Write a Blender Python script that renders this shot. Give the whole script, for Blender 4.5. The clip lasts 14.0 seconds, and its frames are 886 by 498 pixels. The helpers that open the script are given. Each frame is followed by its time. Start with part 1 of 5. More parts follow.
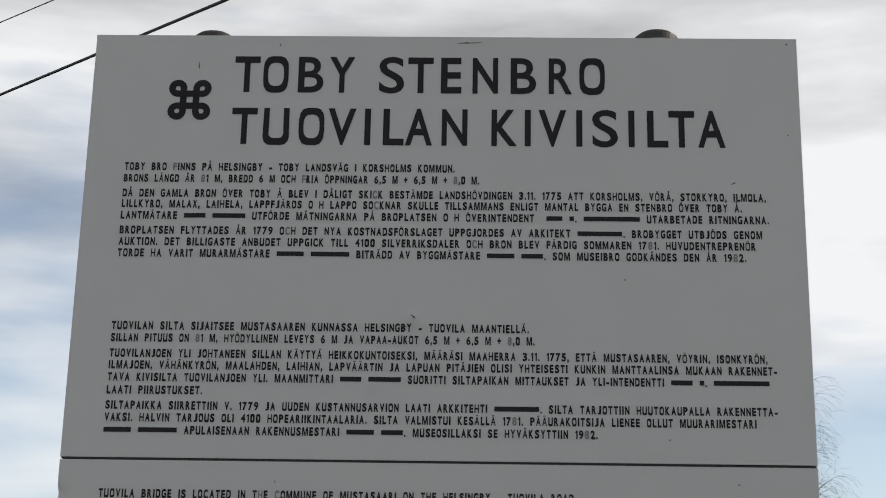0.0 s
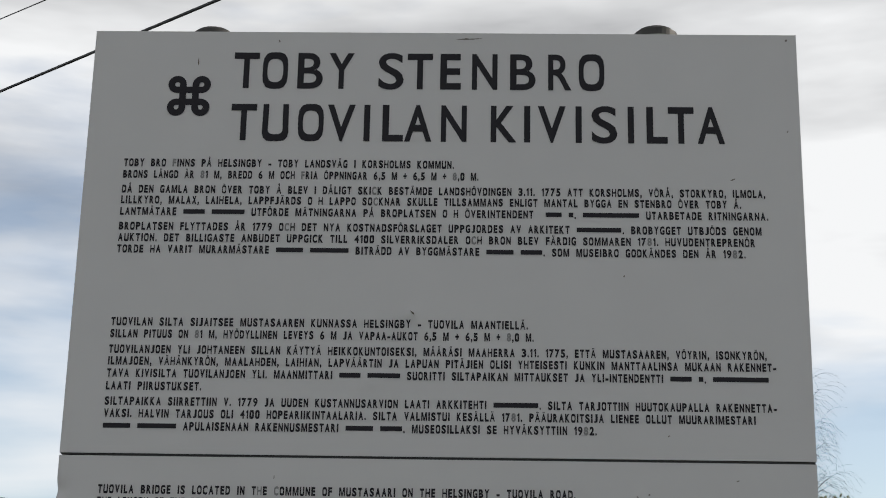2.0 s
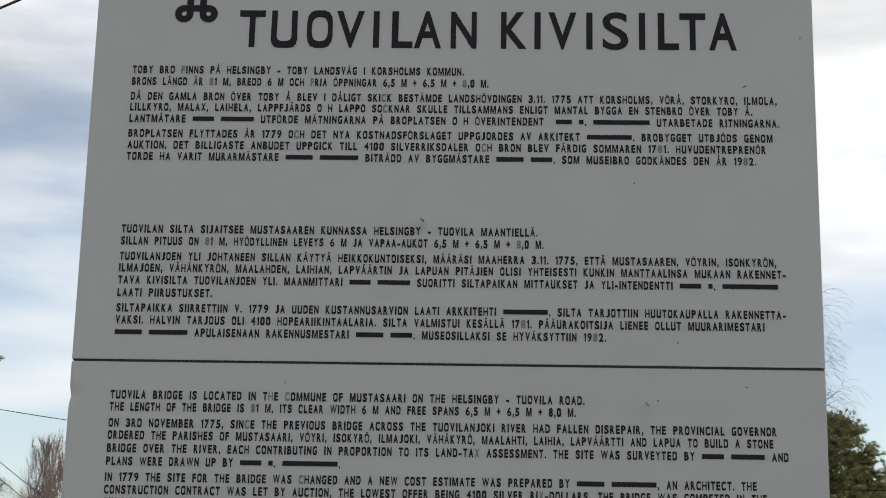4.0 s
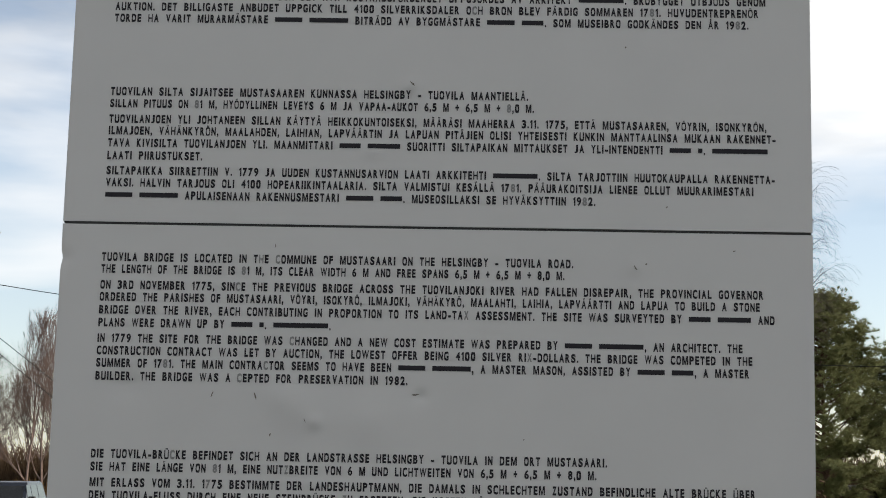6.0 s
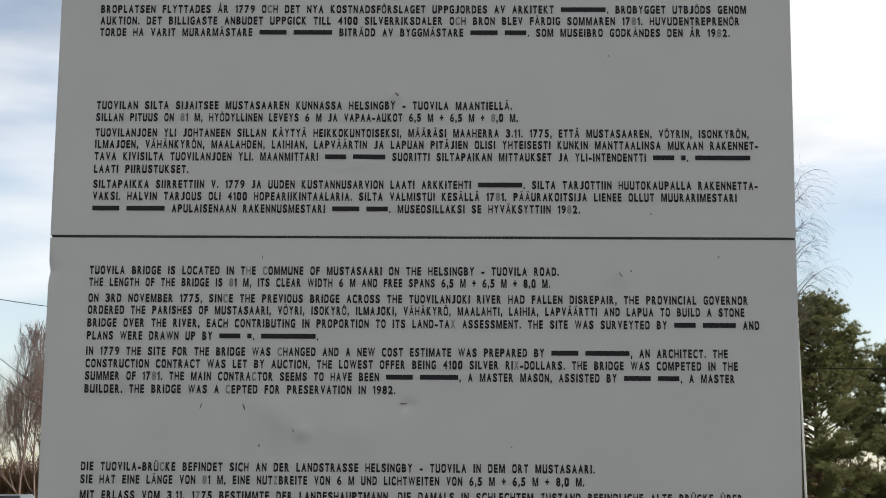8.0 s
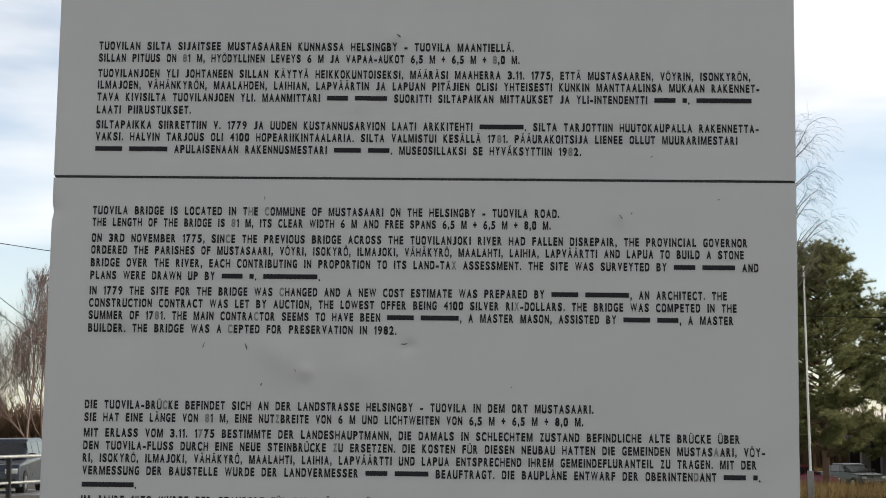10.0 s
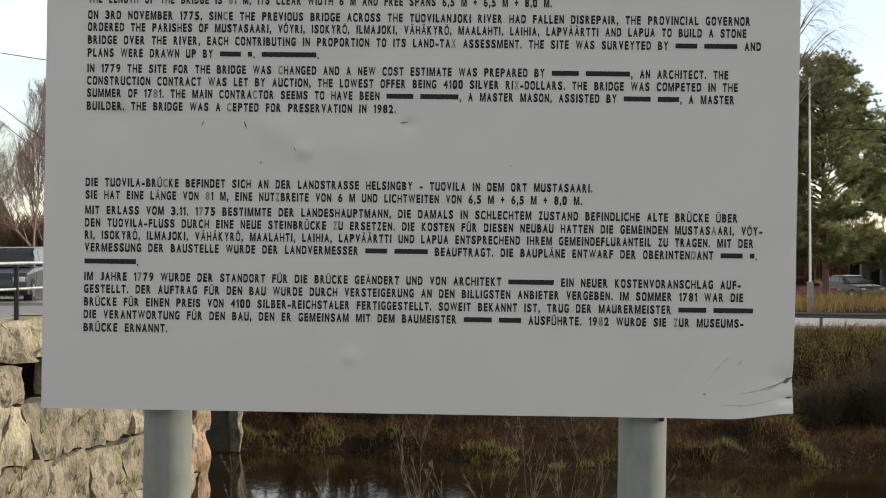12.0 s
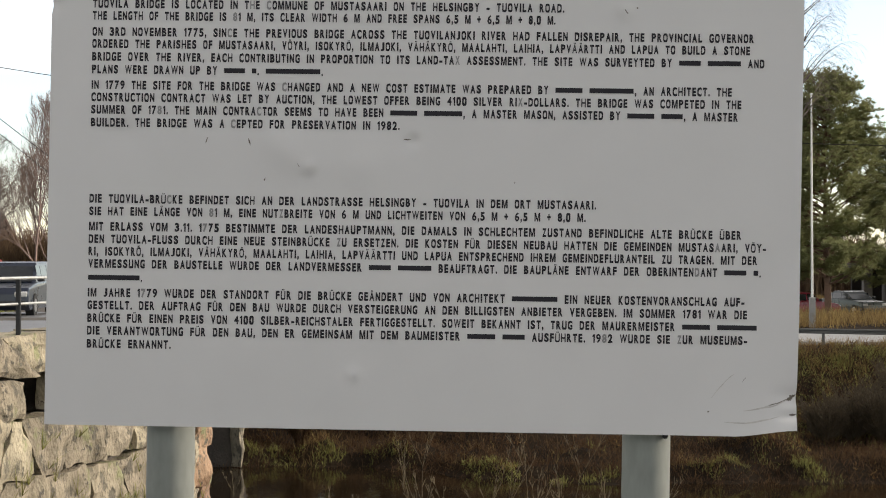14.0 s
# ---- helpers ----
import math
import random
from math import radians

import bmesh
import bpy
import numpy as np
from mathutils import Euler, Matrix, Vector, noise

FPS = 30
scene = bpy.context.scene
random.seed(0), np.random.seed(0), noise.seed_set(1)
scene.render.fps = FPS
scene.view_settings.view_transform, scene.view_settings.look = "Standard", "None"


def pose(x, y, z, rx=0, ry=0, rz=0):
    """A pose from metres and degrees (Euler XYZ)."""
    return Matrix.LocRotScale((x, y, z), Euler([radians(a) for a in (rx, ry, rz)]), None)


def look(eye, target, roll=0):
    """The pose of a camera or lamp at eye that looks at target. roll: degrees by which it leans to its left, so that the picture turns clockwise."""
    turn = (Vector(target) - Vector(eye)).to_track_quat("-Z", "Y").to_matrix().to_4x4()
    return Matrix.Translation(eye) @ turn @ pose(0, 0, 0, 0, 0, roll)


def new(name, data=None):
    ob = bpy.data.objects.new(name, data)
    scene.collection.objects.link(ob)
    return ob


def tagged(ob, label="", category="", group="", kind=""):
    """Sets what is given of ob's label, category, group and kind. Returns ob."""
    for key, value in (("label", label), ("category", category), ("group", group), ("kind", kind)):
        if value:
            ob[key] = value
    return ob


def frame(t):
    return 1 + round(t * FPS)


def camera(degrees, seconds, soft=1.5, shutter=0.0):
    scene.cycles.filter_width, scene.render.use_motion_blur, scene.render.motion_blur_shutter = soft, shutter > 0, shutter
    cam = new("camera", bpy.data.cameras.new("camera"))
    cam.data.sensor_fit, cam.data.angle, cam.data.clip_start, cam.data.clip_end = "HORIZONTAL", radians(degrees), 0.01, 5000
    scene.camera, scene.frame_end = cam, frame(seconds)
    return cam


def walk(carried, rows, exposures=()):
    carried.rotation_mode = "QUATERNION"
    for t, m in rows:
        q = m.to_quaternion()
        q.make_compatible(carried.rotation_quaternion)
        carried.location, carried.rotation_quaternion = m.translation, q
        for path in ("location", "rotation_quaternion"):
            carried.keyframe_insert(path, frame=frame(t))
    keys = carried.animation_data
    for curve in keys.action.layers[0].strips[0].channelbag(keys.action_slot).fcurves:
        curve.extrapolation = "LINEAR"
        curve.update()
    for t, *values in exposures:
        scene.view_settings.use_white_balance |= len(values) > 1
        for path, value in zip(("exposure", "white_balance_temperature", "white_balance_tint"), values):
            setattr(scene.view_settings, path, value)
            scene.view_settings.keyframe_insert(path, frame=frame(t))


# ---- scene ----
cam = camera(32.38, 14.0, soft=1.05)
PATH = [
    (0, (0.0632, -2.8141, 1.6386), (0.0287, -0.8949, 2.2003), -0.17),
    (0.5, (0.0658, -2.8144, 1.6381), (0.0263, -0.8951, 2.1988), -0.21),
    (1, (0.0650, -2.8133, 1.6387), (0.0295, -0.8965, 2.2086), -0.07),
    (1.5, (0.0659, -2.8145, 1.6372), (0.0285, -0.8937, 2.1931), -0.26),
    (2, (0.0678, -2.8142, 1.6386), (0.0311, -0.8936, 2.1955), -0.14),
    (2.2, (0.0649, -2.8116, 1.6379), (0.0245, -0.8898, 2.1902), -0.15),
    (4.3, (0.0640, -2.8086, 1.6185), (0.0129, -0.8528, 2.0336), 0.01),
    (4.5, (0.0630, -2.8022, 1.6157), (0.0097, -0.8407, 2.0030), 0.27),
    (5, (0.0650, -2.7939, 1.6040), (0.0078, -0.8221, 1.9335), -0.02),
    (5.5, (0.0694, -2.7999, 1.5967), (0.0188, -0.8238, 1.9003), 0.28),
    (6, (0.0736, -2.8103, 1.5964), (0.0315, -0.8323, 1.8891), 0.08),
    (6.5, (0.0752, -2.8124, 1.5971), (0.0358, -0.8349, 1.8933), -0.71),
    (7, (0.0755, -2.8144, 1.5983), (0.0436, -0.8365, 1.8927), -0.86),
    (7.2, (0.0779, -2.8163, 1.5970), (0.0495, -0.8390, 1.8960), -0.63),
    (9.5, (0.0872, -2.8404, 1.5975), (0.0532, -0.8639, 1.9013), -0.78),
    (10, (0.0926, -2.8392, 1.5849), (0.0536, -0.8533, 1.8186), -0.40),
    (10.5, (0.0950, -2.8361, 1.5675), (0.0388, -0.8421, 1.7127), -0.19),
    (11, (0.0953, -2.8332, 1.5473), (0.0388, -0.8358, 1.6327), 0.04),
    (11.5, (0.0970, -2.8359, 1.5300), (0.0491, -0.8366, 1.5555), 0.03),
    (12, (0.0998, -2.8338, 1.5218), (0.0543, -0.8344, 1.5111), -0.26),
    (12.5, (0.1066, -2.8311, 1.5210), (0.0654, -0.8315, 1.5217), -0.59),
    (13, (0.1065, -2.8325, 1.5220), (0.0616, -0.8330, 1.5246), -0.30),
    (13.5, (0.1009, -2.8327, 1.5228), (0.0539, -0.8333, 1.5223), 0.01),
    (14, (0.0965, -2.8337, 1.5247), (0.0487, -0.8343, 1.5339), -0.19),
]
walk(cam, [(t, look(eye, target, roll)) for t, eye, target, roll in PATH],
     [(0, -0.91, 6330, 10), (2.2, -0.87, 6330, 10), (4.3, -0.75, 6350, 10), (7.2, -0.67, 6400, 10), (9.5, -0.64, 6400, 10), (11, -0.44, 6550, 11), (11.5, -0.38, 6560, 11), (12, -0.33, 6600, 11), (12.5, -0.22, 6620, 11.5), (14, -0.20, 6650, 12)])

# ---- world, sun, exposure ----
SUN_AZ = radians(83)      # clockwise from +y, towards +x
SUN_EL = radians(26)
world = bpy.data.worlds.new("world")
scene.world = world
world.use_nodes = True
wn, wl = world.node_tree.nodes, world.node_tree.links
for n in list(wn):
    wn.remove(n)
w_out = wn.new("ShaderNodeOutputWorld")
w_bg = wn.new("ShaderNodeBackground")
w_sky = wn.new("ShaderNodeTexSky")
w_sky.sky_type = "NISHITA"
w_sky.sun_disc = False
w_sky.sun_elevation = SUN_EL
w_sky.sun_rotation = SUN_AZ
w_sky.air_density = 1.0
w_sky.dust_density = 0.2
w_sky.ozone_density = 1.6
w_bg.inputs["Strength"].default_value = 0.098
w_tc = wn.new("ShaderNodeTexCoord")
w_map = wn.new("ShaderNodeMapping")
w_map.inputs["Location"].default_value = (0.35, 0.0, 0.12)
w_map.inputs["Scale"].default_value = (1.7, 1.7, 7.5)
w_noise = wn.new("ShaderNodeTexNoise")
w_noise.inputs["Scale"].default_value = 1.5
w_noise.inputs["Detail"].default_value = 7
w_noise.inputs["Roughness"].default_value = 0.5
w_noise.inputs["Distortion"].default_value = 0.2
w_sep = wn.new("ShaderNodeSeparateXYZ")
# more cloud the higher one looks: pale blue near the horizon, bands above it, then a grey cover
w_rise = wn.new("ShaderNodeMapRange")
w_rise.inputs["From Min"].default_value = 0.05
w_rise.inputs["From Max"].default_value = 0.40
w_rise.inputs["To Min"].default_value = -0.21
w_rise.inputs["To Max"].default_value = 0.24
w_add = wn.new("ShaderNodeMath")
w_add.operation = "ADD"
w_ramp = wn.new("ShaderNodeValToRGB")
w_ramp.color_ramp.elements[0].position = 0.42
w_ramp.color_ramp.elements[0].color = (0.34, 0.34, 0.34, 1)
w_ramp.color_ramp.elements[1].position = 0.60
w_noise2 = wn.new("ShaderNodeTexNoise")
w_noise2.inputs["Scale"].default_value = 2.0
w_noise2.inputs["Detail"].default_value = 5
# cover above the visible sky is darkened to lessen fill on the board
w_grey = wn.new("ShaderNodeMapRange")
w_grey.inputs["From Min"].default_value = 0.26
w_grey.inputs["From Max"].default_value = 0.75
w_grey.inputs["To Min"].default_value = 0.22
w_grey.inputs["To Max"].default_value = -0.30
w_add2 = wn.new("ShaderNodeMath")
w_add2.operation = "ADD"
w_cloud = wn.new("ShaderNodeValToRGB")
w_cloud.color_ramp.elements[0].position = 0.22
w_cloud.color_ramp.elements[0].color = (2.6, 2.65, 2.85, 1)
w_cloud.color_ramp.elements[1].position = 0.70
w_cloud.color_ramp.elements[1].color = (17.5, 17.4, 17.1, 1)
w_mix = wn.new("ShaderNodeMix")
w_mix.data_type = "RGBA"
wl.new(w_tc.outputs["Generated"], w_map.inputs["Vector"])
wl.new(w_tc.outputs["Generated"], w_sep.inputs["Vector"])
wl.new(w_map.outputs["Vector"], w_noise.inputs["Vector"])
wl.new(w_map.outputs["Vector"], w_noise2.inputs["Vector"])
wl.new(w_sep.outputs["Z"], w_rise.inputs["Value"])
wl.new(w_sep.outputs["Z"], w_grey.inputs["Value"])
wl.new(w_noise.outputs["Fac"], w_add.inputs[0])
wl.new(w_rise.outputs["Result"], w_add.inputs[1])
wl.new(w_add.outputs["Value"], w_ramp.inputs["Fac"])
wl.new(w_noise2.outputs["Fac"], w_add2.inputs[0])
wl.new(w_grey.outputs["Result"], w_add2.inputs[1])
wl.new(w_add2.outputs["Value"], w_cloud.inputs["Fac"])
wl.new(w_ramp.outputs["Color"], w_mix.inputs[0])
w_lift = wn.new("ShaderNodeVectorMath")
w_lift.operation = "SCALE"
w_lift.inputs["Scale"].default_value = 2.4
wl.new(w_sky.outputs["Color"], w_lift.inputs[0])
wl.new(w_lift.outputs["Vector"], w_mix.inputs[6])
wl.new(w_cloud.outputs["Color"], w_mix.inputs[7])
wl.new(w_mix.outputs[2], w_bg.inputs["Color"])
wl.new(w_bg.outputs["Background"], w_out.inputs["Surface"])

sun = new("sun", bpy.data.lights.new("sun", "SUN"))
sun.data.energy = 5.0
sun.data.angle = radians(0.6)
sun.data.color = (1.0, 0.90, 0.76)
sun_dir = Vector((math.sin(SUN_AZ) * math.cos(SUN_EL), math.cos(SUN_AZ) * math.cos(SUN_EL), math.sin(SUN_EL)))
sun.matrix_world = look(sun_dir * 50, (0, 0, 0))


# ---- materials ----
def material(name, colour, rough=0.6, metal=0.0, vary=0.25, scale=6.0, fine=60.0, bump=0.2, dist=0.01,
             second=None, island=0.0, rand=0.0, spec=0.5, coat=0.0, stretch=(1, 1, 1), blotch=None):
    """A procedural surface: two scales of noise in the colour, relief, and a chance shift per piece."""
    m = bpy.data.materials.new(name)
    m.use_nodes = True
    nt = m.node_tree
    bsdf = nt.nodes["Principled BSDF"]
    tc = nt.nodes.new("ShaderNodeTexCoord")
    mp = nt.nodes.new("ShaderNodeMapping")
    mp.inputs["Scale"].default_value = stretch
    nt.links.new(tc.outputs["Object"], mp.inputs["Vector"])
    big = nt.nodes.new("ShaderNodeTexNoise")
    big.inputs["Scale"].default_value = scale
    big.inputs["Detail"].default_value = 6
    small = nt.nodes.new("ShaderNodeTexNoise")
    small.inputs["Scale"].default_value = fine
    small.inputs["Detail"].default_value = 4
    nt.links.new(mp.outputs["Vector"], big.inputs["Vector"])
    nt.links.new(mp.outputs["Vector"], small.inputs["Vector"])
    ramp = nt.nodes.new("ShaderNodeValToRGB")
    c2 = second or tuple(c * (1 - vary) for c in colour)
    ramp.color_ramp.elements[0].position = 0.32
    ramp.color_ramp.elements[1].position = 0.68
    ramp.color_ramp.elements[0].color = (*c2, 1)
    ramp.color_ramp.elements[1].color = (*colour, 1)
    nt.links.new(big.outputs["Fac"], ramp.inputs["Fac"])
    hsv = nt.nodes.new("ShaderNodeHueSaturation")
    tone = ramp.outputs["Color"]
    for spot, spot_scale, edge in blotch or ():
        bn = nt.nodes.new("ShaderNodeTexNoise")
        bn.inputs["Scale"].default_value = spot_scale
        bn.inputs["Detail"].default_value = 8
        bn.inputs["Roughness"].default_value = 0.65
        nt.links.new(mp.outputs["Vector"], bn.inputs["Vector"])
        br = nt.nodes.new("ShaderNodeMapRange")
        br.inputs["From Min"].default_value = edge
        br.inputs["From Max"].default_value = edge + 0.06
        nt.links.new(bn.outputs["Fac"], br.inputs["Value"])
        mx = nt.nodes.new("ShaderNodeMix")
        mx.data_type = "RGBA"
        nt.links.new(br.outputs["Result"], mx.inputs[0])
        nt.links.new(tone, mx.inputs[6])
        mx.inputs[7].default_value = (*spot, 1)
        tone = mx.outputs[2]
    nt.links.new(tone, hsv.inputs["Color"])
    val = nt.nodes.new("ShaderNodeMapRange")
    val.inputs["To Min"].default_value = 1 - vary
    val.inputs["To Max"].default_value = 1 + vary
    nt.links.new(small.outputs["Fac"], val.inputs["Value"])
    last = val.outputs["Result"]
    if island or rand:
        if island:
            g = nt.nodes.new("ShaderNodeNewGeometry")
            src = g.outputs["Random Per Island"]
        else:
            g = nt.nodes.new("ShaderNodeObjectInfo")
            src = g.outputs["Random"]
        amt = island or rand
        r2 = nt.nodes.new("ShaderNodeMapRange")
        r2.inputs["To Min"].default_value = 1 - amt
        r2.inputs["To Max"].default_value = 1 + amt
        nt.links.new(src, r2.inputs["Value"])
        mul = nt.nodes.new("ShaderNodeMath")
        mul.operation = "MULTIPLY"
        nt.links.new(last, mul.inputs[0])
        nt.links.new(r2.outputs["Result"], mul.inputs[1])
        last = mul.outputs["Value"]
        r3 = nt.nodes.new("ShaderNodeMapRange")
        r3.inputs["To Min"].default_value = 0.5 - amt * 0.025
        r3.inputs["To Max"].default_value = 0.5 + amt * 0.025
        nt.links.new(src, r3.inputs["Value"])
        nt.links.new(r3.outputs["Result"], hsv.inputs["Hue"])
    nt.links.new(last, hsv.inputs["Value"])
    nt.links.new(hsv.outputs["Color"], bsdf.inputs["Base Color"])
    bsdf.inputs["Metallic"].default_value = metal
    bsdf.inputs["Specular IOR Level"].default_value = spec
    bsdf.inputs["Coat Weight"].default_value = coat
    rr = nt.nodes.new("ShaderNodeMapRange")
    rr.inputs["To Min"].default_value = max(0.02, rough - 0.12)
    rr.inputs["To Max"].default_value = min(1.0, rough + 0.12)
    nt.links.new(big.outputs["Fac"], rr.inputs["Value"])
    nt.links.new(rr.outputs["Result"], bsdf.inputs["Roughness"])
    if bump:
        bp = nt.nodes.new("ShaderNodeBump")
        bp.inputs["Strength"].default_value = bump
        bp.inputs["Distance"].default_value = dist
        add = nt.nodes.new("ShaderNodeMath")
        add.operation = "ADD"
        nt.links.new(big.outputs["Fac"], add.inputs[0])
        nt.links.new(small.outputs["Fac"], add.inputs[1])
        nt.links.new(add.outputs["Value"], bp.inputs["Height"])
        nt.links.new(bp.outputs["Normal"], bsdf.inputs["Normal"])
    return m


M_PANEL = material("white_enamelled_aluminium", (0.66, 0.646, 0.638), 0.42, 0, 0.035, 2.2, 9.0, 0.05, 0.002)
M_EDGE = material("panel_edge_aluminium", (0.62, 0.62, 0.61), 0.45, 0.2, 0.1, 6, 60, 0.1, 0.002)
M_INK = material("black_vinyl_lettering", (0.036, 0.034, 0.040), 0.75, 0, 0.2, 20, 200, 0.0, spec=0.15)
M_WORN = material("worn_grey_lettering", (0.29, 0.285, 0.285), 0.5, 0, 0.25, 300, 900, 0.0)
M_SCUFF = material("dirty_scuff", (0.16, 0.135, 0.11), 0.7, 0, 0.35, 40, 200, 0.2, 0.001)
M_FAINT = material("faint_dirt", (0.55, 0.52, 0.49), 0.6, 0, 0.2, 40, 200, 0.0)
M_POST = material("weathered_zinc_post", (0.27, 0.285, 0.262), 0.50, 0.0, 0.25, 9, 60, 0.0, 0.002, stretch=(1, 1, 0.35))
M_ZINC = material("galvanised_steel", (0.56, 0.57, 0.56), 0.50, 0.6, 0.24, 12, 60, 0.12, 0.002, stretch=(1, 1, 0.35))
M_CAP = material("dark_plastic_cap", (0.045, 0.043, 0.040), 0.6, 0, 0.2, 20, 120, 0.1, 0.001)
STONE_SPOTS = (((0.14, 0.125, 0.095), 4.0, 0.545), ((0.23, 0.23, 0.12), 2.2, 0.57), ((0.085, 0.075, 0.06), 11.0, 0.585), ((0.44, 0.40, 0.31), 7.0, 0.64))
M_STONE = material("granite_rubble", (0.40, 0.345, 0.25), 0.85, 0, 0.40, 3.0, 22, 0.75, 0.05,
                   second=(0.21, 0.18, 0.125), rand=0.22, stretch=(1, 1, 0.6), blotch=STONE_SPOTS)
M_STONE_RED = material("reddish_granite", (0.46, 0.31, 0.20), 0.85, 0, 0.40, 3.0, 22, 0.75, 0.05,
                       second=(0.27, 0.17, 0.105), rand=0.22, stretch=(1, 1, 0.6), blotch=STONE_SPOTS)
# dark colour stands in for shade in the wall gaps and under the arch
M_SHADE_CORE = material("dark_core_for_gap_shade", (0.10, 0.085, 0.07), 0.95, 0, 0.3, 3, 20, 0.6, 0.04)
M_ASPHALT = material("worn_asphalt", (0.15, 0.15, 0.155), 0.42, 0, 0.2, 0.4, 40, 0.3, 0.01)
# lighter copy of the asphalt: low sun glare put into the colour
M_GLAREROAD = material("asphalt_with_sun_glare", (0.36, 0.36, 0.36), 0.5, 0, 0.12, 0.4, 40, 0.2, 0.01)
M_RAILDARK = material("black_painted_steel", (0.014, 0.014, 0.015), 0.5, 0.1, 0.2, 8, 60, 0.1, 0.002)
M_GUARD = material("weathered_guard_rail_steel", (0.13, 0.13, 0.125), 0.5, 0.5, 0.2, 3, 30, 0.1, 0.003)
M_GROUND = material("soil_and_dead_grass", (0.028, 0.019, 0.011), 0.95, 0, 0.35, 0.5, 9, 0.8, 0.08,
                    second=(0.017, 0.012, 0.008), spec=0.08)
M_GRASS = material("green_grass_blades", (0.28, 0.275, 0.09), 0.7, 0, 0.2, 0.5, 3, 0, spec=0.15, island=0.45)
M_STRAW = material("straw_coloured_grass", (0.24, 0.165, 0.07), 0.8, 0, 0.2, 0.5, 3, 0, spec=0.15, island=0.45)
M_DEAD = material("reddish_dead_stems", (0.11, 0.066, 0.036), 0.85, 0, 0.25, 0.5, 3, 0, spec=0.15, island=0.5)
M_TWIG = material("bare_twigs", (0.19, 0.155, 0.13), 0.85, 0, 0.25, 2, 10, 0, island=0.3)
M_PALETWIG = material("pale_willow_twigs", (0.19, 0.145, 0.08), 0.8, 0, 0.25, 2, 10, 0, island=0.3)
M_REDTWIG = material("reddish_twigs", (0.25, 0.175, 0.15), 0.85, 0, 0.25, 2, 10, 0, island=0.3)
M_DRYLEAF = material("ochre_dead_leaves", (0.28, 0.17, 0.07), 0.85, 0, 0.3, 0.5, 3, 0, spec=0.15, island=0.5)
M_BARK = material("pine_bark", (0.17, 0.10, 0.065), 0.9, 0, 0.35, 3, 12, 0.8, 0.03)
M_BIRCH = material("birch_bark", (0.42, 0.40, 0.37), 0.8, 0, 0.3, 4, 20, 0.4, 0.01, second=(0.12, 0.11, 0.10))
M_NEEDLE = material("pine_needles", (0.31, 0.32, 0.14), 0.7, 0, 0.2, 0.6, 4, 0, spec=0.2, island=0.4)


def leaf_light(m, share):
    """Lets part of the light pass through thin blades and needles."""
    nt = m.node_tree
    bsdf = nt.nodes["Principled BSDF"]
    tr = nt.nodes.new("ShaderNodeBsdfTranslucent")
    mix = nt.nodes.new("ShaderNodeMixShader")
    mix.inputs["Fac"].default_value = share
    nt.links.new(bsdf.inputs["Base Color"].links[0].from_socket, tr.inputs["Color"])
    nt.links.new(bsdf.outputs["BSDF"], mix.inputs[1])
    nt.links.new(tr.outputs["BSDF"], mix.inputs[2])
    nt.links.new(mix.outputs["Shader"], nt.nodes["Material Output"].inputs["Surface"])


for leafy in (M_GRASS, M_STRAW, M_NEEDLE, M_DRYLEAF, M_DEAD):
    leaf_light(leafy, 0.45)
M_BUSH = material("dark_bare_bush", (0.115, 0.085, 0.05), 0.9, 0, 0.3, 0.5, 3, 0, island=0.4)
M_HEDGE = material("brown_bare_brush", (0.16, 0.10, 0.055), 0.9, 0, 0.3, 0.5, 3, 0, island=0.4)
M_GLASS = material("dark_car_glass", (0.02, 0.023, 0.026), 0.06, 0, 0.1, 2, 10, 0, spec=0.8)
M_TYRE = material("tyre_rubber", (0.02, 0.02, 0.02), 0.8, 0, 0.2, 8, 60, 0.1, 0.002)
M_RIM = material("wheel_alloy", (0.45, 0.45, 0.46), 0.3, 0.9, 0.1, 8, 60, 0)
M_CARBLUE = material("dark_blue_grey_car_paint", (0.022, 0.028, 0.045), 0.3, 0.0, 0.08, 3, 200, 0, coat=0.3)
M_CARRED = material("red_car_paint", (0.22, 0.010, 0.02), 0.3, 0.0, 0.08, 3, 200, 0, coat=0.3)
M_CARGREY = material("dark_grey_car_paint", (0.035, 0.042, 0.040), 0.3, 0.1, 0.08, 3, 200, 0, coat=0.3)
M_TRIM = material("black_car_trim", (0.02, 0.02, 0.02), 0.6, 0, 0.2, 8, 60, 0)
M_LAMPRED = material("red_lamp_lens", (0.30, 0.02, 0.015), 0.12, 0, 0.1, 8, 60, 0)
M_LAMPCLEAR = material("clear_lamp_lens", (0.75, 0.75, 0.72), 0.08, 0.6, 0.1, 8, 60, 0)
M_PLATE = material("number_plate_white", (0.75, 0.75, 0.73), 0.4, 0, 0.05, 8, 60, 0)
M_WHITE = material("white_painted_pole", (0.78, 0.77, 0.73), 0.35, 0, 0.06, 2, 20, 0.05, 0.002)
M_CONCRETE = material("grey_concrete", (0.32, 0.31, 0.29), 0.85, 0, 0.2, 3, 30, 0.3, 0.01)
M_SHEDDARK = material("dark_stained_boards", (0.028, 0.020, 0.016), 0.8, 0, 0.3, 2, 30, 0.3, 0.01)
M_SHEDGREY = material("weathered_grey_wall", (0.16, 0.14, 0.125), 0.85, 0, 0.2, 2, 20, 0.3, 0.01)
M_OCHRE = material("pale_ochre_boards", (0.50, 0.42, 0.30), 0.8, 0, 0.12, 2, 20, 0.2, 0.01)
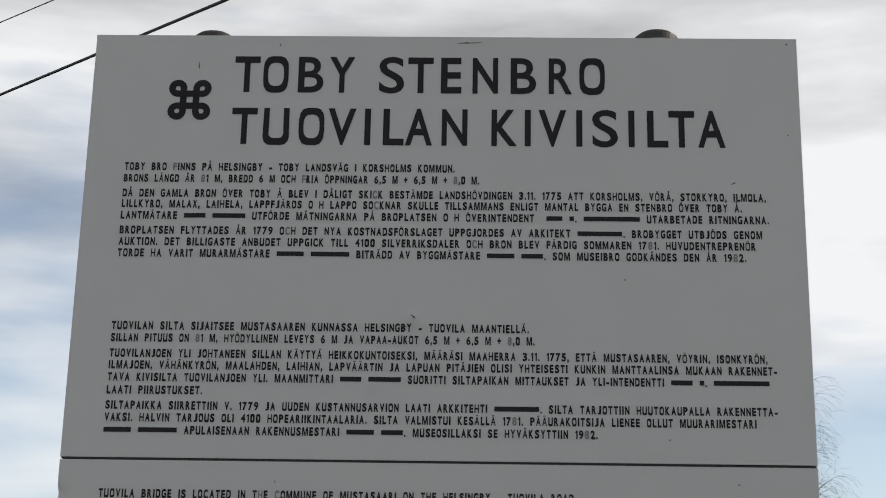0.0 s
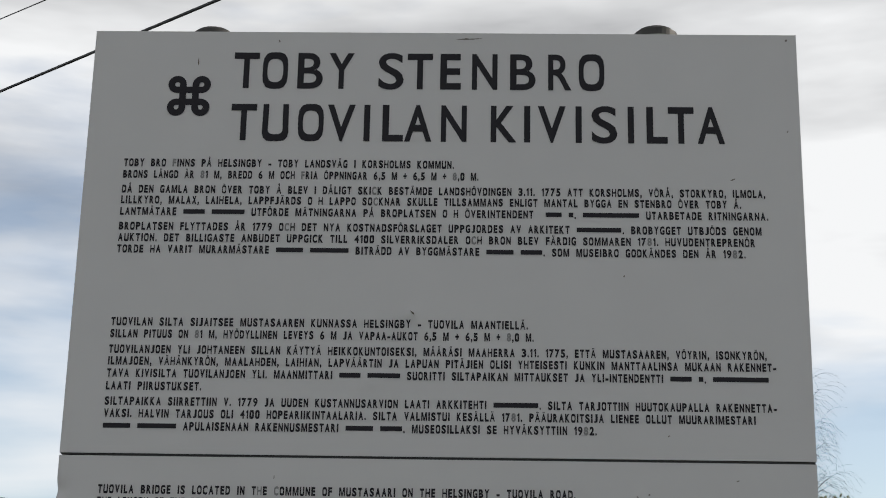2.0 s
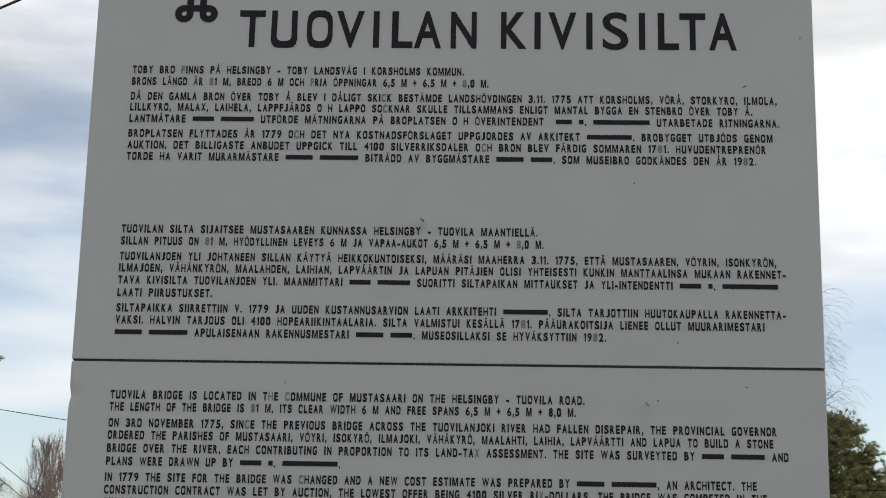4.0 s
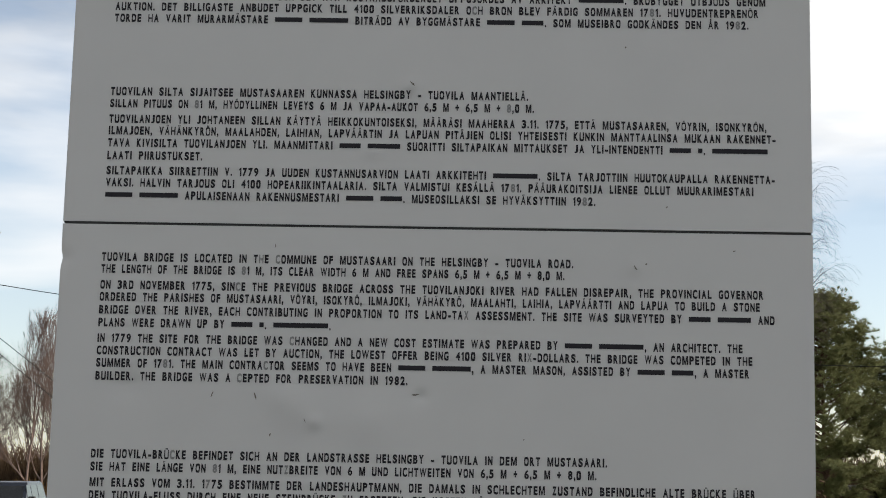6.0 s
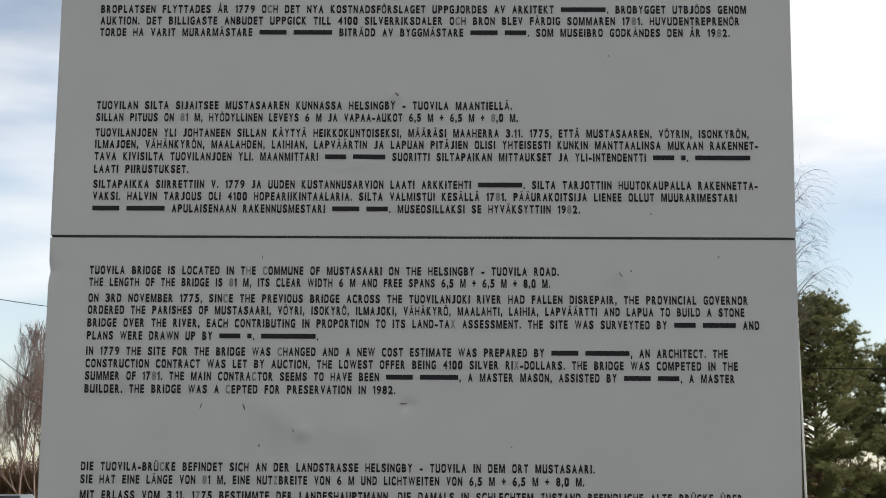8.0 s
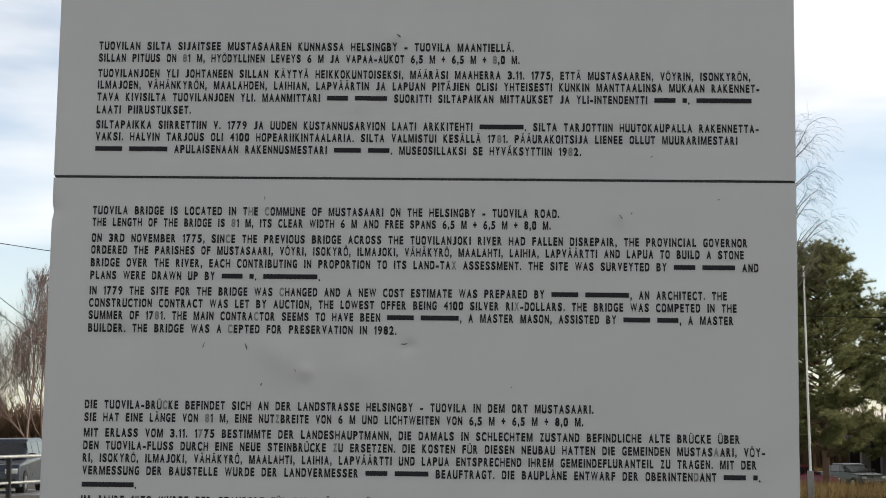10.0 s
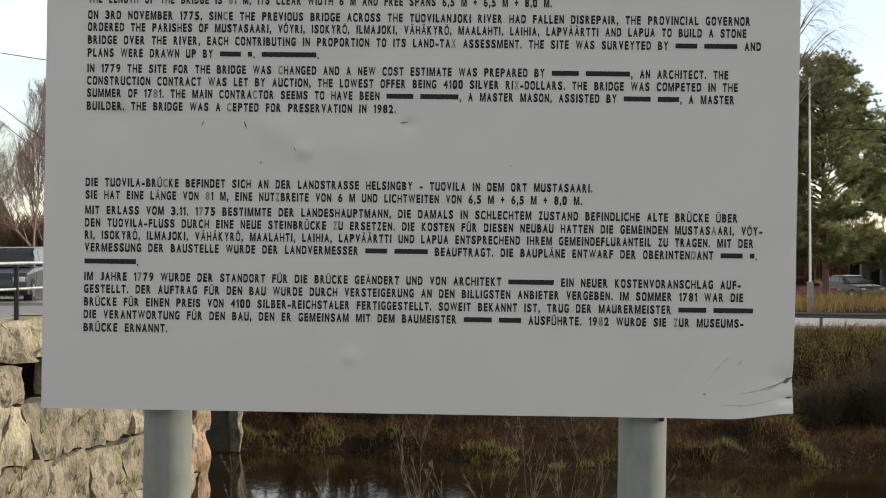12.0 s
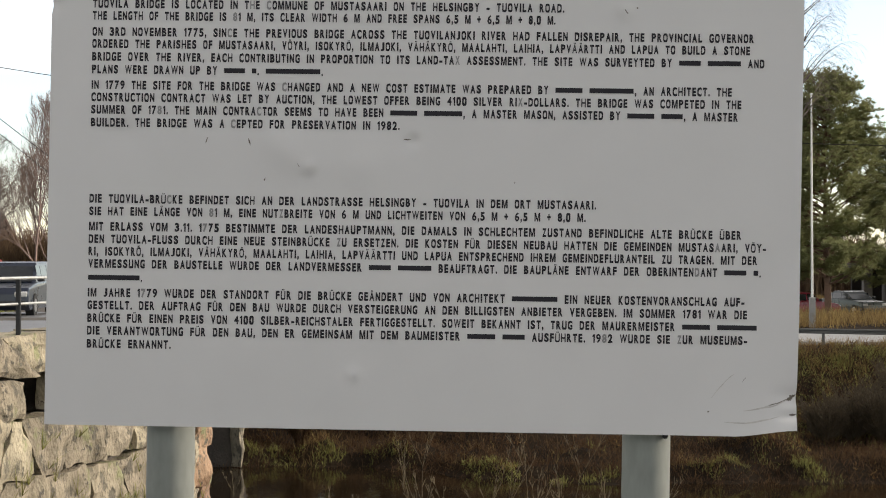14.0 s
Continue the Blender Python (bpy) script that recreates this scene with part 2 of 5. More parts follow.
M_FALURED = material("red_sheet_metal", (0.24, 0.035, 0.03), 0.8, 0, 0.2, 2, 20, 0.2, 0.01)
M_TILE = material("brown_roof_tiles", (0.12, 0.06, 0.045), 0.8, 0, 0.2, 2, 20, 0.3, 0.02)
M_CABLE = material("black_cable_sheath", (0.012, 0.012, 0.013), 0.6, 0, 0.1, 3, 30, 0)

M_WATER = bpy.data.materials.new("river_water")
M_WATER.use_nodes = True
_nt = M_WATER.node_tree
_b = _nt.nodes["Principled BSDF"]
_b.inputs["Base Color"].default_value = (0.016, 0.011, 0.006, 1)
_b.inputs["Roughness"].default_value = 0.06
_b.inputs["IOR"].default_value = 1.33
_tc = _nt.nodes.new("ShaderNodeTexCoord")
_mp = _nt.nodes.new("ShaderNodeMapping")
_mp.inputs["Scale"].default_value = (1.0, 0.6, 1.0)
_n = _nt.nodes.new("ShaderNodeTexNoise")
_n.inputs["Scale"].default_value = 3.5
_n.inputs["Detail"].default_value = 4
_bp = _nt.nodes.new("ShaderNodeBump")
_bp.inputs["Strength"].default_value = 0.12
_bp.inputs["Distance"].default_value = 0.03
_nt.links.new(_tc.outputs["Object"], _mp.inputs["Vector"])
_nt.links.new(_mp.outputs["Vector"], _n.inputs["Vector"])
_nt.links.new(_n.outputs["Fac"], _bp.inputs["Height"])
_nt.links.new(_bp.outputs["Normal"], _b.inputs["Normal"])


# ---- building helpers ----
def thing(name, loc, label, category, group="", kind="", rz=0.0, ry=0.0):
    ob = new(name)
    ob.matrix_basis = pose(*loc, 0, ry, rz)
    return tagged(ob, label, category, group, kind)


def mesh_ob(name, verts, faces, mat, parent=None, label="", smooth=False):
    me = bpy.data.meshes.new(name)
    me.from_pydata([tuple(v) for v in verts], [], [tuple(f) for f in faces])
    me.materials.append(mat)
    if smooth:
        me.polygons.foreach_set("use_smooth", [True] * len(me.polygons))
    me.update()
    ob = new(name, me)
    ob.parent = parent
    return tagged(ob, label)


def part(name, bm, mat, parent, label="", smooth=False):
    bmesh.ops.recalc_face_normals(bm, faces=bm.faces)
    me = bpy.data.meshes.new(name)
    bm.to_mesh(me)
    bm.free()
    me.materials.append(mat)
    if smooth:
        me.polygons.foreach_set("use_smooth", [True] * len(me.polygons))
    ob = new(name, me)
    ob.parent = parent
    return tagged(ob, label)


def box(lo, hi, bevel=0.0, bm=None):
    bm = bm or bmesh.new()
    lo, hi = Vector(lo), Vector(hi)
    r = bmesh.ops.create_cube(bm, size=1.0, matrix=Matrix.Translation((lo + hi) / 2) @ Matrix.Diagonal((*(hi - lo), 1)))
    if bevel:
        es = list({e for v in r["verts"] for e in v.link_edges})
        bmesh.ops.bevel(bm, geom=es, offset=bevel, segments=2, affect="EDGES", profile=0.6)
    return bm


def rod(a, b, r0, r1=None, n=12, bm=None, caps=True):
    bm = bm or bmesh.new()
    a, b = Vector(a), Vector(b)
    r1 = r0 if r1 is None else r1
    q = (b - a).to_track_quat("Z", "Y").to_matrix().to_4x4()
    bmesh.ops.create_cone(bm, cap_ends=caps, segments=n, radius1=r0, radius2=r1, depth=(b - a).length,
                          matrix=Matrix.Translation((a + b) / 2) @ q)
    return bm


def prism(outline, width, bevel=0.02, bm=None, taper=None):
    """A side outline in x and z, drawn out to both sides along y; taper(z) narrows it."""
    bm = bm or bmesh.new()
    rings = []
    for s in (-1, 1):
        rings.append([bm.verts.new((x, s * width / 2 * (taper(z) if taper else 1), z)) for x, z in outline])
    n = len(outline)
    for i in range(n):
        bm.faces.new((rings[0][i], rings[0][(i + 1) % n], rings[1][(i + 1) % n], rings[1][i]))
    bm.faces.new(rings[0][::-1])
    bm.faces.new(rings[1])
    bmesh.ops.recalc_face_normals(bm, faces=bm.faces)
    if bevel:
        es = [e for e in bm.edges if abs(e.verts[0].co.y - e.verts[1].co.y) < 0.25]
        bmesh.ops.bevel(bm, geom=es, offset=bevel, segments=2, affect="EDGES", profile=0.6)
    return bm


class Tubes:
    """Gathers thin tapering three-sided tubes and blades into one mesh."""

    def __init__(self):
        self.v, self.f = [], []

    def seg(self, a, b, r0, r1):
        d = (b - a)
        if d.length < 1e-6:
            return
        d.normalize()
        u = d.orthogonal().normalized()
        w = d.cross(u)
        k = len(self.v)
        for p, r in ((a, r0), (b, r1)):
            for j in range(3):
                t = j * 2.0944
                self.v.append(p + (u * math.cos(t) + w * math.sin(t)) * r)
        for j in range(3):
            j2 = (j + 1) % 3
            self.f.append((k + j, k + j2, k + 3 + j2, k + 3 + j))

    def spike(self, p, d, side, length, width):
        k = len(self.v)
        self.v += [p - side * width, p + side * width, p + d * length]
        self.f.append((k, k + 1, k + 2))

    def blade(self, p, d, side, length, width, droop=0.0):
        k = len(self.v)
        mid = p + d * (length * 0.55)
        tip = p + d * length + Vector((side.y, -side.x, 0)) * droop + Vector((0, 0, -abs(droop) * 0.5))
        self.v += [p - side * width, p + side * width, mid - side * width * 0.7, mid + side * width * 0.7, tip]
        self.f += [(k, k + 1, k + 3, k + 2), (k + 2, k + 3, k + 4)]

    def ob(self, name, mat, parent=None, label=""):
        return mesh_ob(name, self.v, self.f, mat, parent, label)


def rnd_dir(rng):
    v = Vector((rng.gauss(0, 1), rng.gauss(0, 1), rng.gauss(0, 1)))
    return v.normalized()


# ---- ground, water, road ----
WATER_Z = -3.4


def shore(x):
    return 31.4 - 1.35 * math.tanh((x + 0.5) / 1.6)


def smooth01(t):
    t = max(0.0, min(1.0, t))
    return t * t * (3 - 2 * t)


def ramp_z(s, knots):
    for (s0, z0), (s1, z1) in zip(knots, knots[1:]):
        if s <= s1:
            return z0 + (z1 - z0) * smooth01((s - s0) / (s1 - s0)) if s >= s0 else z0
    return knots[-1][1]


FAR_BANK = ((-3.0, -4.4), (0.0, -3.42), (1.2, -3.12), (5.2, -2.80), (9.4, -1.05), (28.0, -1.30), (54.0, -2.0), (400.0, -2.0))
NEAR_BANK = ((-3.0, -4.4), (0.0, -3.45), (2.0, -3.0), (9.0, -0.15), (12.0, 0.0))


def hummock(x, y):
    """Lumps of turf on the far bank, 0 to about 1."""
    return max(0.0, noise.noise(Vector((x * 0.62, y * 0.62, 7.7))) * 1.5 + noise.noise(Vector((x * 1.7, y * 1.7, 2.2))) * 0.6 - 0.08)


def ground_z(x, y):
    f = shore(x)
    if y > f - 8:
        z = ramp_z(y - f, FAR_BANK)
    else:
        z = ramp_z(f - 17.5 - y, NEAR_BANK)
    n = noise.noise(Vector((x * 0.35, y * 0.35, 0.3))) * 0.22 + noise.noise(Vector((x * 1.3, y * 1.3, 4.1))) * 0.09
    fade = 1.0 if 4 < y < 60 else 0.25
    if y > f:
        fade *= 1 - 0.85 * smooth01((y - f - 8.8) / 1.8)
    if x < -9 and y > 40:
        z += (-0.65 - z) * smooth01((-x - 9) / 6) * smooth01((y - 40) / 8)
    if 0.1 < y - f < 11:
        z += hummock(x, y) * 0.58 * smooth01((y - f) / 0.8) * smooth01((8.4 - y + f) / 2.5)
    return z + n * fade


def spaced(parts):
    out = []
    for a, b, step in parts:
        k = max(1, round((b - a) / step))
        out += [a + (b - a) * i / k for i in range(k)]
    return out + [parts[-1][1]]


gx = spaced([(-2500, -300, 550), (-300, -60, 40), (-60, -18, 6), (-18, 24, 0.4), (24, 60, 5), (60, 300, 40), (300, 2500, 550)])
gy = spaced([(-2500, -300, 550), (-300, -40, 40), (-40, -4, 4), (-4, 24, 0.8), (24, 46, 0.4), (46, 100, 4), (100, 300, 40), (300, 2500, 550)])
gv = [(x, y, ground_z(x, y)) for y in gy for x in gx]
gf = [(j * len(gx) + i, j * len(gx) + i + 1, (j + 1) * len(gx) + i + 1, (j + 1) * len(gx) + i)
      for j in range(len(gy) - 1) for i in range(len(gx) - 1)]
tagged(mesh_ob("ground", gv, gf, M_GROUND, smooth=True), "brown earth and dead grass on both river banks", "ground", kind="structure")
tagged(mesh_ob("water", [(-300, 5, WATER_Z), (300, 5, WATER_Z), (300, 45, WATER_Z), (-300, 45, WATER_Z)], [(0, 1, 2, 3)], M_WATER),
       "dark brown still river water with faint ripples", "water", kind="structure")

# the road over the bridge, and the road along the far bank
FACE_A, FACE_B = Vector((-7.6, 15.4)), Vector((-4.75, 24.5))


def strip(name, pts, half, top, thick, label, mat):
    """A road of a given width along a line of points, with a bed under it."""
    v, f = [], []
    for i, (x, y, z) in enumerate(pts):
        a = Vector(pts[max(0, i - 1)][:2])
        b = Vector(pts[min(len(pts) - 1, i + 1)][:2])
        d = (b - a).normalized()
        s = Vector((d.y, -d.x)) * half
        v += [(x - s.x, y - s.y, z + top), (x + s.x, y + s.y, z + top), (x + s.x * 1.05, y + s.y * 1.05, z - thick), (x - s.x * 1.05, y - s.y * 1.05, z - thick)]
    for i in range(len(pts) - 1):
        k = i * 4
        for j in range(4):
            f.append((k + j, k + (j + 1) % 4, k + 4 + (j + 1) % 4, k + 4 + j))
    f += [(3, 2, 1, 0), tuple(len(v) - 4 + j for j in range(4))]
    return tagged(mesh_ob(name, v, f, mat), label, "road", kind="structure")


strip("road", [(-12.5, -40, 0.0), (-12.0, 0, 0.1), (-11.2, 12, 0.16), (-10.6, 20, 0.17), (-10.4, 28, 0.12), (-10.6, 36, 0.0),
               (-11.5, 48, -0.25), (-14.0, 66, -0.5), (-20, 110, -0.55)], 3.0, 0.03, 0.7, "grey worn asphalt road over the stone bridge", M_ASPHALT)
strip("road_far_bank", [(-7.4, 50, -0.72), (0, 47.0, -0.92), (10, 44.6, -1.01), (25, 43.4, -1.05), (60, 43, -1.05), (300, 43, -1.05)], 3.3, 0.04, 0.4,
      "asphalt road along the far bank, coloured pale for sun glare", M_GLAREROAD)


# ---- the stone bridge ----
bridge = thing("stone_bridge", (0, 0, 0), "old bridge of rough tan granite blocks over the river", "bridge")
srng = random.Random(11)


def stone_mesh(quad, normal, depth, rng, bulge=0.035, n=9):
    """A rough block: its four front corners, a bulging uneven face and sides that go back."""
    c = [Vector(p) for p in quad]
    mid = sum(c, Vector()) / 4
    seed = Vector((rng.random() * 50, rng.random() * 50, rng.random() * 50))
    v, f = [], []
    tilt = (rng.uniform(-1, 1) * 0.05, rng.uniform(-1, 1) * 0.05)
    for j in range(n):
        for i in range(n):
            s, t = i / (n - 1), j / (n - 1)
            p = c[0] * (1 - s) * (1 - t) + c[1] * s * (1 - t) + c[2] * s * t + c[3] * (1 - s) * t
            e = min(s, 1 - s, t, 1 - t) * 2
            h = bulge * (1 - (1 - min(1, e * 1.6)) ** 2) + tilt[0] * (s - 0.5) + tilt[1] * (t - 0.5)
            h += noise.noise(p * 1.8 + seed) * 0.075 + noise.noise(p * 5.0 + seed) * 0.035 + noise.noise(Vector((p.x, p.y, p.z * 0.35)) * 13.0 + seed) * 0.022
            jit = Vector((noise.noise(p * 3.0 + seed * 2), noise.noise(p * 3.0 - seed), noise.noise(p * 2.5 + seed * 3))) * 0.07
            v.append(p + normal * h + jit - (p - mid) * 0.02)
    for j in range(n - 1):
        for i in range(n - 1):
            f.append((j * n + i, j * n + i + 1, (j + 1) * n + i + 1, (j + 1) * n + i))
    rim = [i for i in range(n)] + [j * n + n - 1 for j in range(1, n)] + [(n - 1) * n + i for i in range(n - 2, -1, -1)] + [j * n for j in range(n - 2, 0, -1)]
    k = len(v)
    v += [v[i] - normal * depth for i in rim]
    m = len(rim)
    for i in range(m):
        f.append((rim[(i + 1) % m], rim[i], k + i, k + (i + 1) % m))
    f.append(tuple(k + i for i in range(m)))
    return v, f


def masonry(a, b, z0, z1, normal, rng, mats, row=(0.38, 0.62), wid=(0.45, 1.0), depth=0.35, bulge=0.07, slant=0.10):
    """Rough courses of stone between two ground points; every stone is a part."""
    a, b = Vector((*a, 0)), Vector((*b, 0))
    d = (b - a).normalized()
    length = (b - a).length
    normal = Vector((*normal, 0)).normalized()
    z = z0
    while z < z1 - 0.15:
        h = min(rng.uniform(*row), z1 - z)
        if z1 - z - h < 0.2:
            h = z1 - z
        s = 0.0
        lean0 = 0.0
        while s < length - 0.1:
            w = min(rng.uniform(*wid), length - s)
            if length - s - w < 0.25:
                w = length - s
            lean1 = 0.0 if s + w >= length - 0.01 else rng.uniform(-slant, slant)
            dz = rng.uniform(-0.05, 0.05)
            quad = [a + d * (s - lean0) + Vector((0, 0, z + dz)), a + d * (s + w - lean1) + Vector((0, 0, z + rng.uniform(-0.05, 0.05))),
                    a + d * (s + w + lean1) + Vector((0, 0, z + h + rng.uniform(-0.04, 0.04))), a + d * (s + lean0) + Vector((0, 0, z + h + rng.uniform(-0.04, 0.04)))]
            v, f = stone_mesh(quad, normal, depth, rng, bulge)
            mesh_ob("stone", v, f, rng.choice(mats), bridge)
            lean0 = lean1
            s += w
        z += h


# ---- the information board ----
BW, BZ0, BZS, BZ1 = 0.70, 1.200, 2.052, 2.905     # half width, bottom, seam, top
DENTS = ((-0.055, 2.325, 0.010, 0.0045), (-0.03, 2.31, 0.04, 0.002), (-0.214, 1.688, 0.010, 0.0055), (-0.245, 1.712, 0.026, 0.0045), (-0.275, 1.735, 0.020, 0.003), (-0.02, 1.737, 0.009, -0.0045),
         (-0.114, 1.690, 0.03, 0.005), (-0.123, 1.303, 0.009, 0.004), (-0.123, 1.290, 0.03, 0.0012), (-0.56, 1.745, 0.02, -0.005), (-0.12, 2.195, 0.012, 0.003),
         (0.37, 1.985, 0.012, 0.003), (0.20, 2.18, 0.12, 0.0015), (-0.3, 2.40, 0.15, 0.0015), (0.5, 1.66, 0.18, -0.002), (0.1, 1.24, 0.2, 0.002))


def front_y(x, z):
    """How far the sheet bulges from its plane (towards -y): knocks, and the bent lower corner."""
    h = 0.0
    for dx, dz, r, a in DENTS:
        h += a * math.exp(-((x - dx) ** 2 + (z - dz) ** 2) / (2 * r * r))
    if z < BZS:
        c = max(0.0, (x - 0.47) / 0.23) * max(0.0, (1.30 - z) / 0.10)
        h += 0.012 * c * c * (1 + 0.15 * math.sin(x * 60)) if c < 1.5 else 0.027
        c2 = math.exp(-((x - 0.69) ** 2 / 0.0010 + (z - 1.273) ** 2 / 0.0003))
        h -= 0.005 * c2
        c3 = math.exp(-((x - 0.69) ** 2 / 0.0009 + (z - 1.237) ** 2 / 0.00012))
        h -= 0.004 * c3
        h -= 0.002 * math.exp(-((x - 0.55 - (z - 1.35) * 0.7) ** 2 / 0.0008)) * smooth01((x - 0.40) / 0.1)
        k = math.exp(-((x + 0.70) ** 2 / 0.0003 + (z - 1.985) ** 2 / 0.0003))
        h -= 0.005 * k
    return -h


def edge_shift(x, z):
    """The lower corner is crumpled: its rim rises, and the side edges wander a little."""
    lift = 0.0
    if z < 1.25 and x > 0.58:
        lift = 0.013 * smooth01((x - 0.58) / 0.12) * smooth01((1.25 - z) / 0.05)
    dx = 0.0
    if x > 0.6 and z < BZS:
        dx = -0.0025 * smooth01((x - 0.6) / 0.1) * smooth01((1.46 - z) / 0.22)
        dx -= 0.0015 * math.exp(-((z - 1.273) / 0.012) ** 2) * smooth01((x - 0.66) / 0.04)
    if x < -0.66 and z < BZS:
        dx = 0.002 * math.exp(-((z - 1.985) / 0.010) ** 2)
    return dx, lift


BOARD_LEAN = 1.2      # degrees
sign = thing("information_board", (0, 0, 0), "large white two-panel heritage information board on two round steel posts", "sign")


def sheet_panel(z0, z1, label):
    """A folded aluminium sheet: a gently knocked face with returned edges behind it."""
    nx, nz = 280, 170
    v, f = [], []
    for j in range(nz + 1):
        for i in range(nx + 1):
            x, z = -BW + 2 * BW * i / nx, z0 + (z1 - z0) * j / nz
            dx, dz = edge_shift(x, z)
            v.append((x + dx, front_y(x, z), z + dz))
    for j in range(nz):
        for i in range(nx):
            k = j * (nx + 1) + i
            f.append((k, k + 1, k + nx + 2, k + nx + 1))
    face = mesh_ob("panel", v, f, M_PANEL, sign, label, smooth=True)
    rim = [i for i in range(nx + 1)] + [j * (nx + 1) + nx for j in range(1, nz + 1)]
    rim += [nz * (nx + 1) + i for i in range(nx - 1, -1, -1)] + [j * (nx + 1) for j in range(nz - 1, 0, -1)]
    ev, ef = [], []
    m = len(rim)
    cx, cz = 0, (z0 + z1) / 2
    for r in rim:
        x, y, z = v[r]
        sx, sz = 1 if x > cx else -1, 1 if z > cz else -1
        ev += [(x, y, z), (x, max(y, 0) + 0.026, z), (x - sx * (0.02 if abs(abs(x) - BW) < 0.03 else 0), max(y, 0) + 0.026, z - sz * (0.02 if min(abs(z - z0), abs(z - z1)) < 0.03 else 0))]
    for i in range(m):
        a, b = i * 3, ((i + 1) % m) * 3
        ef += [(b, a, a + 1, b + 1), (b + 1, a + 1, a + 2, b + 2)]
    mesh_ob("folded_edge", ev, ef, M_EDGE, face, "pale returned aluminium edge")
    return face


panel_top = sheet_panel(BZS + 0.0025, BZ1, "upper white enamelled panel with Swedish and Finnish text")
panel_low = sheet_panel(BZ0, BZS - 0.0025, "lower white enamelled panel with English and German text, one corner bent")

# black strip fills the seam to imitate the shade in the gap
part("joint", box((-BW + 0.002, 0.0015, BZS - 0.0024), (BW - 0.002, 0.024, BZS + 0.0024)), M_RAILDARK, sign, "dark strip in the panel seam standing in for its shade")
for px, top in ((-0.477, -0.013), (0.4305, -0.002)):
    post = part("post", rod((px, 0.078, -0.4), (px, 0.078, 2.925 + top), 0.0455, n=40), M_POST, sign, "galvanised round steel post", smooth=False)
    for p in post.data.polygons:
        p.use_smooth = len(p.vertices) == 4
    bm = rod((px, 0.078, 2.921 + top), (px, 0.078, 2.940 + top), 0.0445, n=32)
    rod((px, 0.078, 2.940 + top), (px, 0.078, 2.948 + top), 0.0445, 0.035, n=32, bm=bm)
    part("cap", bm, M_CAP, post, "dark domed end cap")
    for cz in (1.32, 1.92, 2.18, 2.80):
        bm = box((px - 0.058, 0.028, cz - 0.02), (px + 0.058, 0.05, cz + 0.02), 0.004)
        rod((px - 0.053, 0.04, cz), (px - 0.053, 0.13, cz), 0.005, n=8, bm=bm)
        rod((px + 0.053, 0.04, cz), (px + 0.053, 0.13, cz), 0.005, n=8, bm=bm)
        box((px - 0.058, 0.122, cz - 0.02), (px + 0.058, 0.130, cz + 0.02), 0.003, bm=bm)
        part("clamp", bm, M_ZINC, post)
    if px > 0:
        part("bolt", rod((px + 0.030, 0.030, 1.196), (px + 0.030, 0.048, 1.196), 0.0055, n=8), M_RAILDARK, post, "dark bolt head under the panel")

# --- lettering: outlines of the built-in font, drawn condensed ---
GLYPHS = {}


def squared(a, b, n=3.4):
    """Draws a round letter towards a rounded rectangle, as in narrow sign faces."""
    u, v = a * 2 - 1, b * 2 - 1
    r = math.hypot(u, v)
    if r < 1e-6 or r > 1.12 or b > 1.06:
        return a, b
    c, s = abs(u) / r, abs(v) / r
    k = (c ** n + s ** n) ** (-1 / n)
    k = 1 + (k - 1) * min(1.0, r)
    return (u * k + 1) / 2, (v * k + 1) / 2


def load_glyphs(chars, offset):
    obs = []
    for ch in chars:
        cu = bpy.data.curves.new("glyph", "FONT")
        cu.body, cu.size, cu.resolution_u, cu.offset = ch, 1.0, 5, offset
        cu.fill_mode = "FRONT"
        ob = bpy.data.objects.new("glyph", cu)
        scene.collection.objects.link(ob)
        obs.append((ch, ob, cu))
    dg = bpy.context.evaluated_depsgraph_get()
    dg.update()
    got = {}
    for ch, ob, cu in obs:
        me = ob.evaluated_get(dg).to_mesh()
        vs = [v.co.copy() for v in me.vertices]
        fs = [tuple(p.vertices) for p in me.polygons]
        got[ch] = (vs, fs)
        ob.evaluated_get(dg).to_mesh_clear()
    for ch, ob, cu in obs:
        bpy.data.objects.remove(ob)
        bpy.data.curves.remove(cu)
    cap = max(v.y for v in got["H"][0])
    low = min(v.y for v in got["H"][0])
    out = {}
    for ch, (vs, fs) in got.items():
        x0, x1 = min(v.x for v in vs), max(v.x for v in vs)
        lo = min(v.y for v in vs) if ch == "J" else low
        pts = [((v.x - x0) / (x1 - x0), (v.y - lo) / (cap - lo)) for v in vs]
        if ch in "OCGDUÖÜ0":
            pts = [squared(a, b) for a, b in pts]
        out[ch] = (pts, fs)
    return out


# widths of the drawn letters, in cap heights
WIDE = {"I": 0.165, "M": 0.62, "W": 0.74, "1": 0.25, ".": 0.15, ",": 0.16, "-": 0.34, "+": 0.40, "J": 0.40, "L": 0.40, "F": 0.40, "E": 0.41,
        "T": 0.45, "A": 0.52, "Ä": 0.52, "Å": 0.52, "V": 0.50, "Y": 0.50, "X": 0.49, "K": 0.50, "Z": 0.43, " ": 0.30}


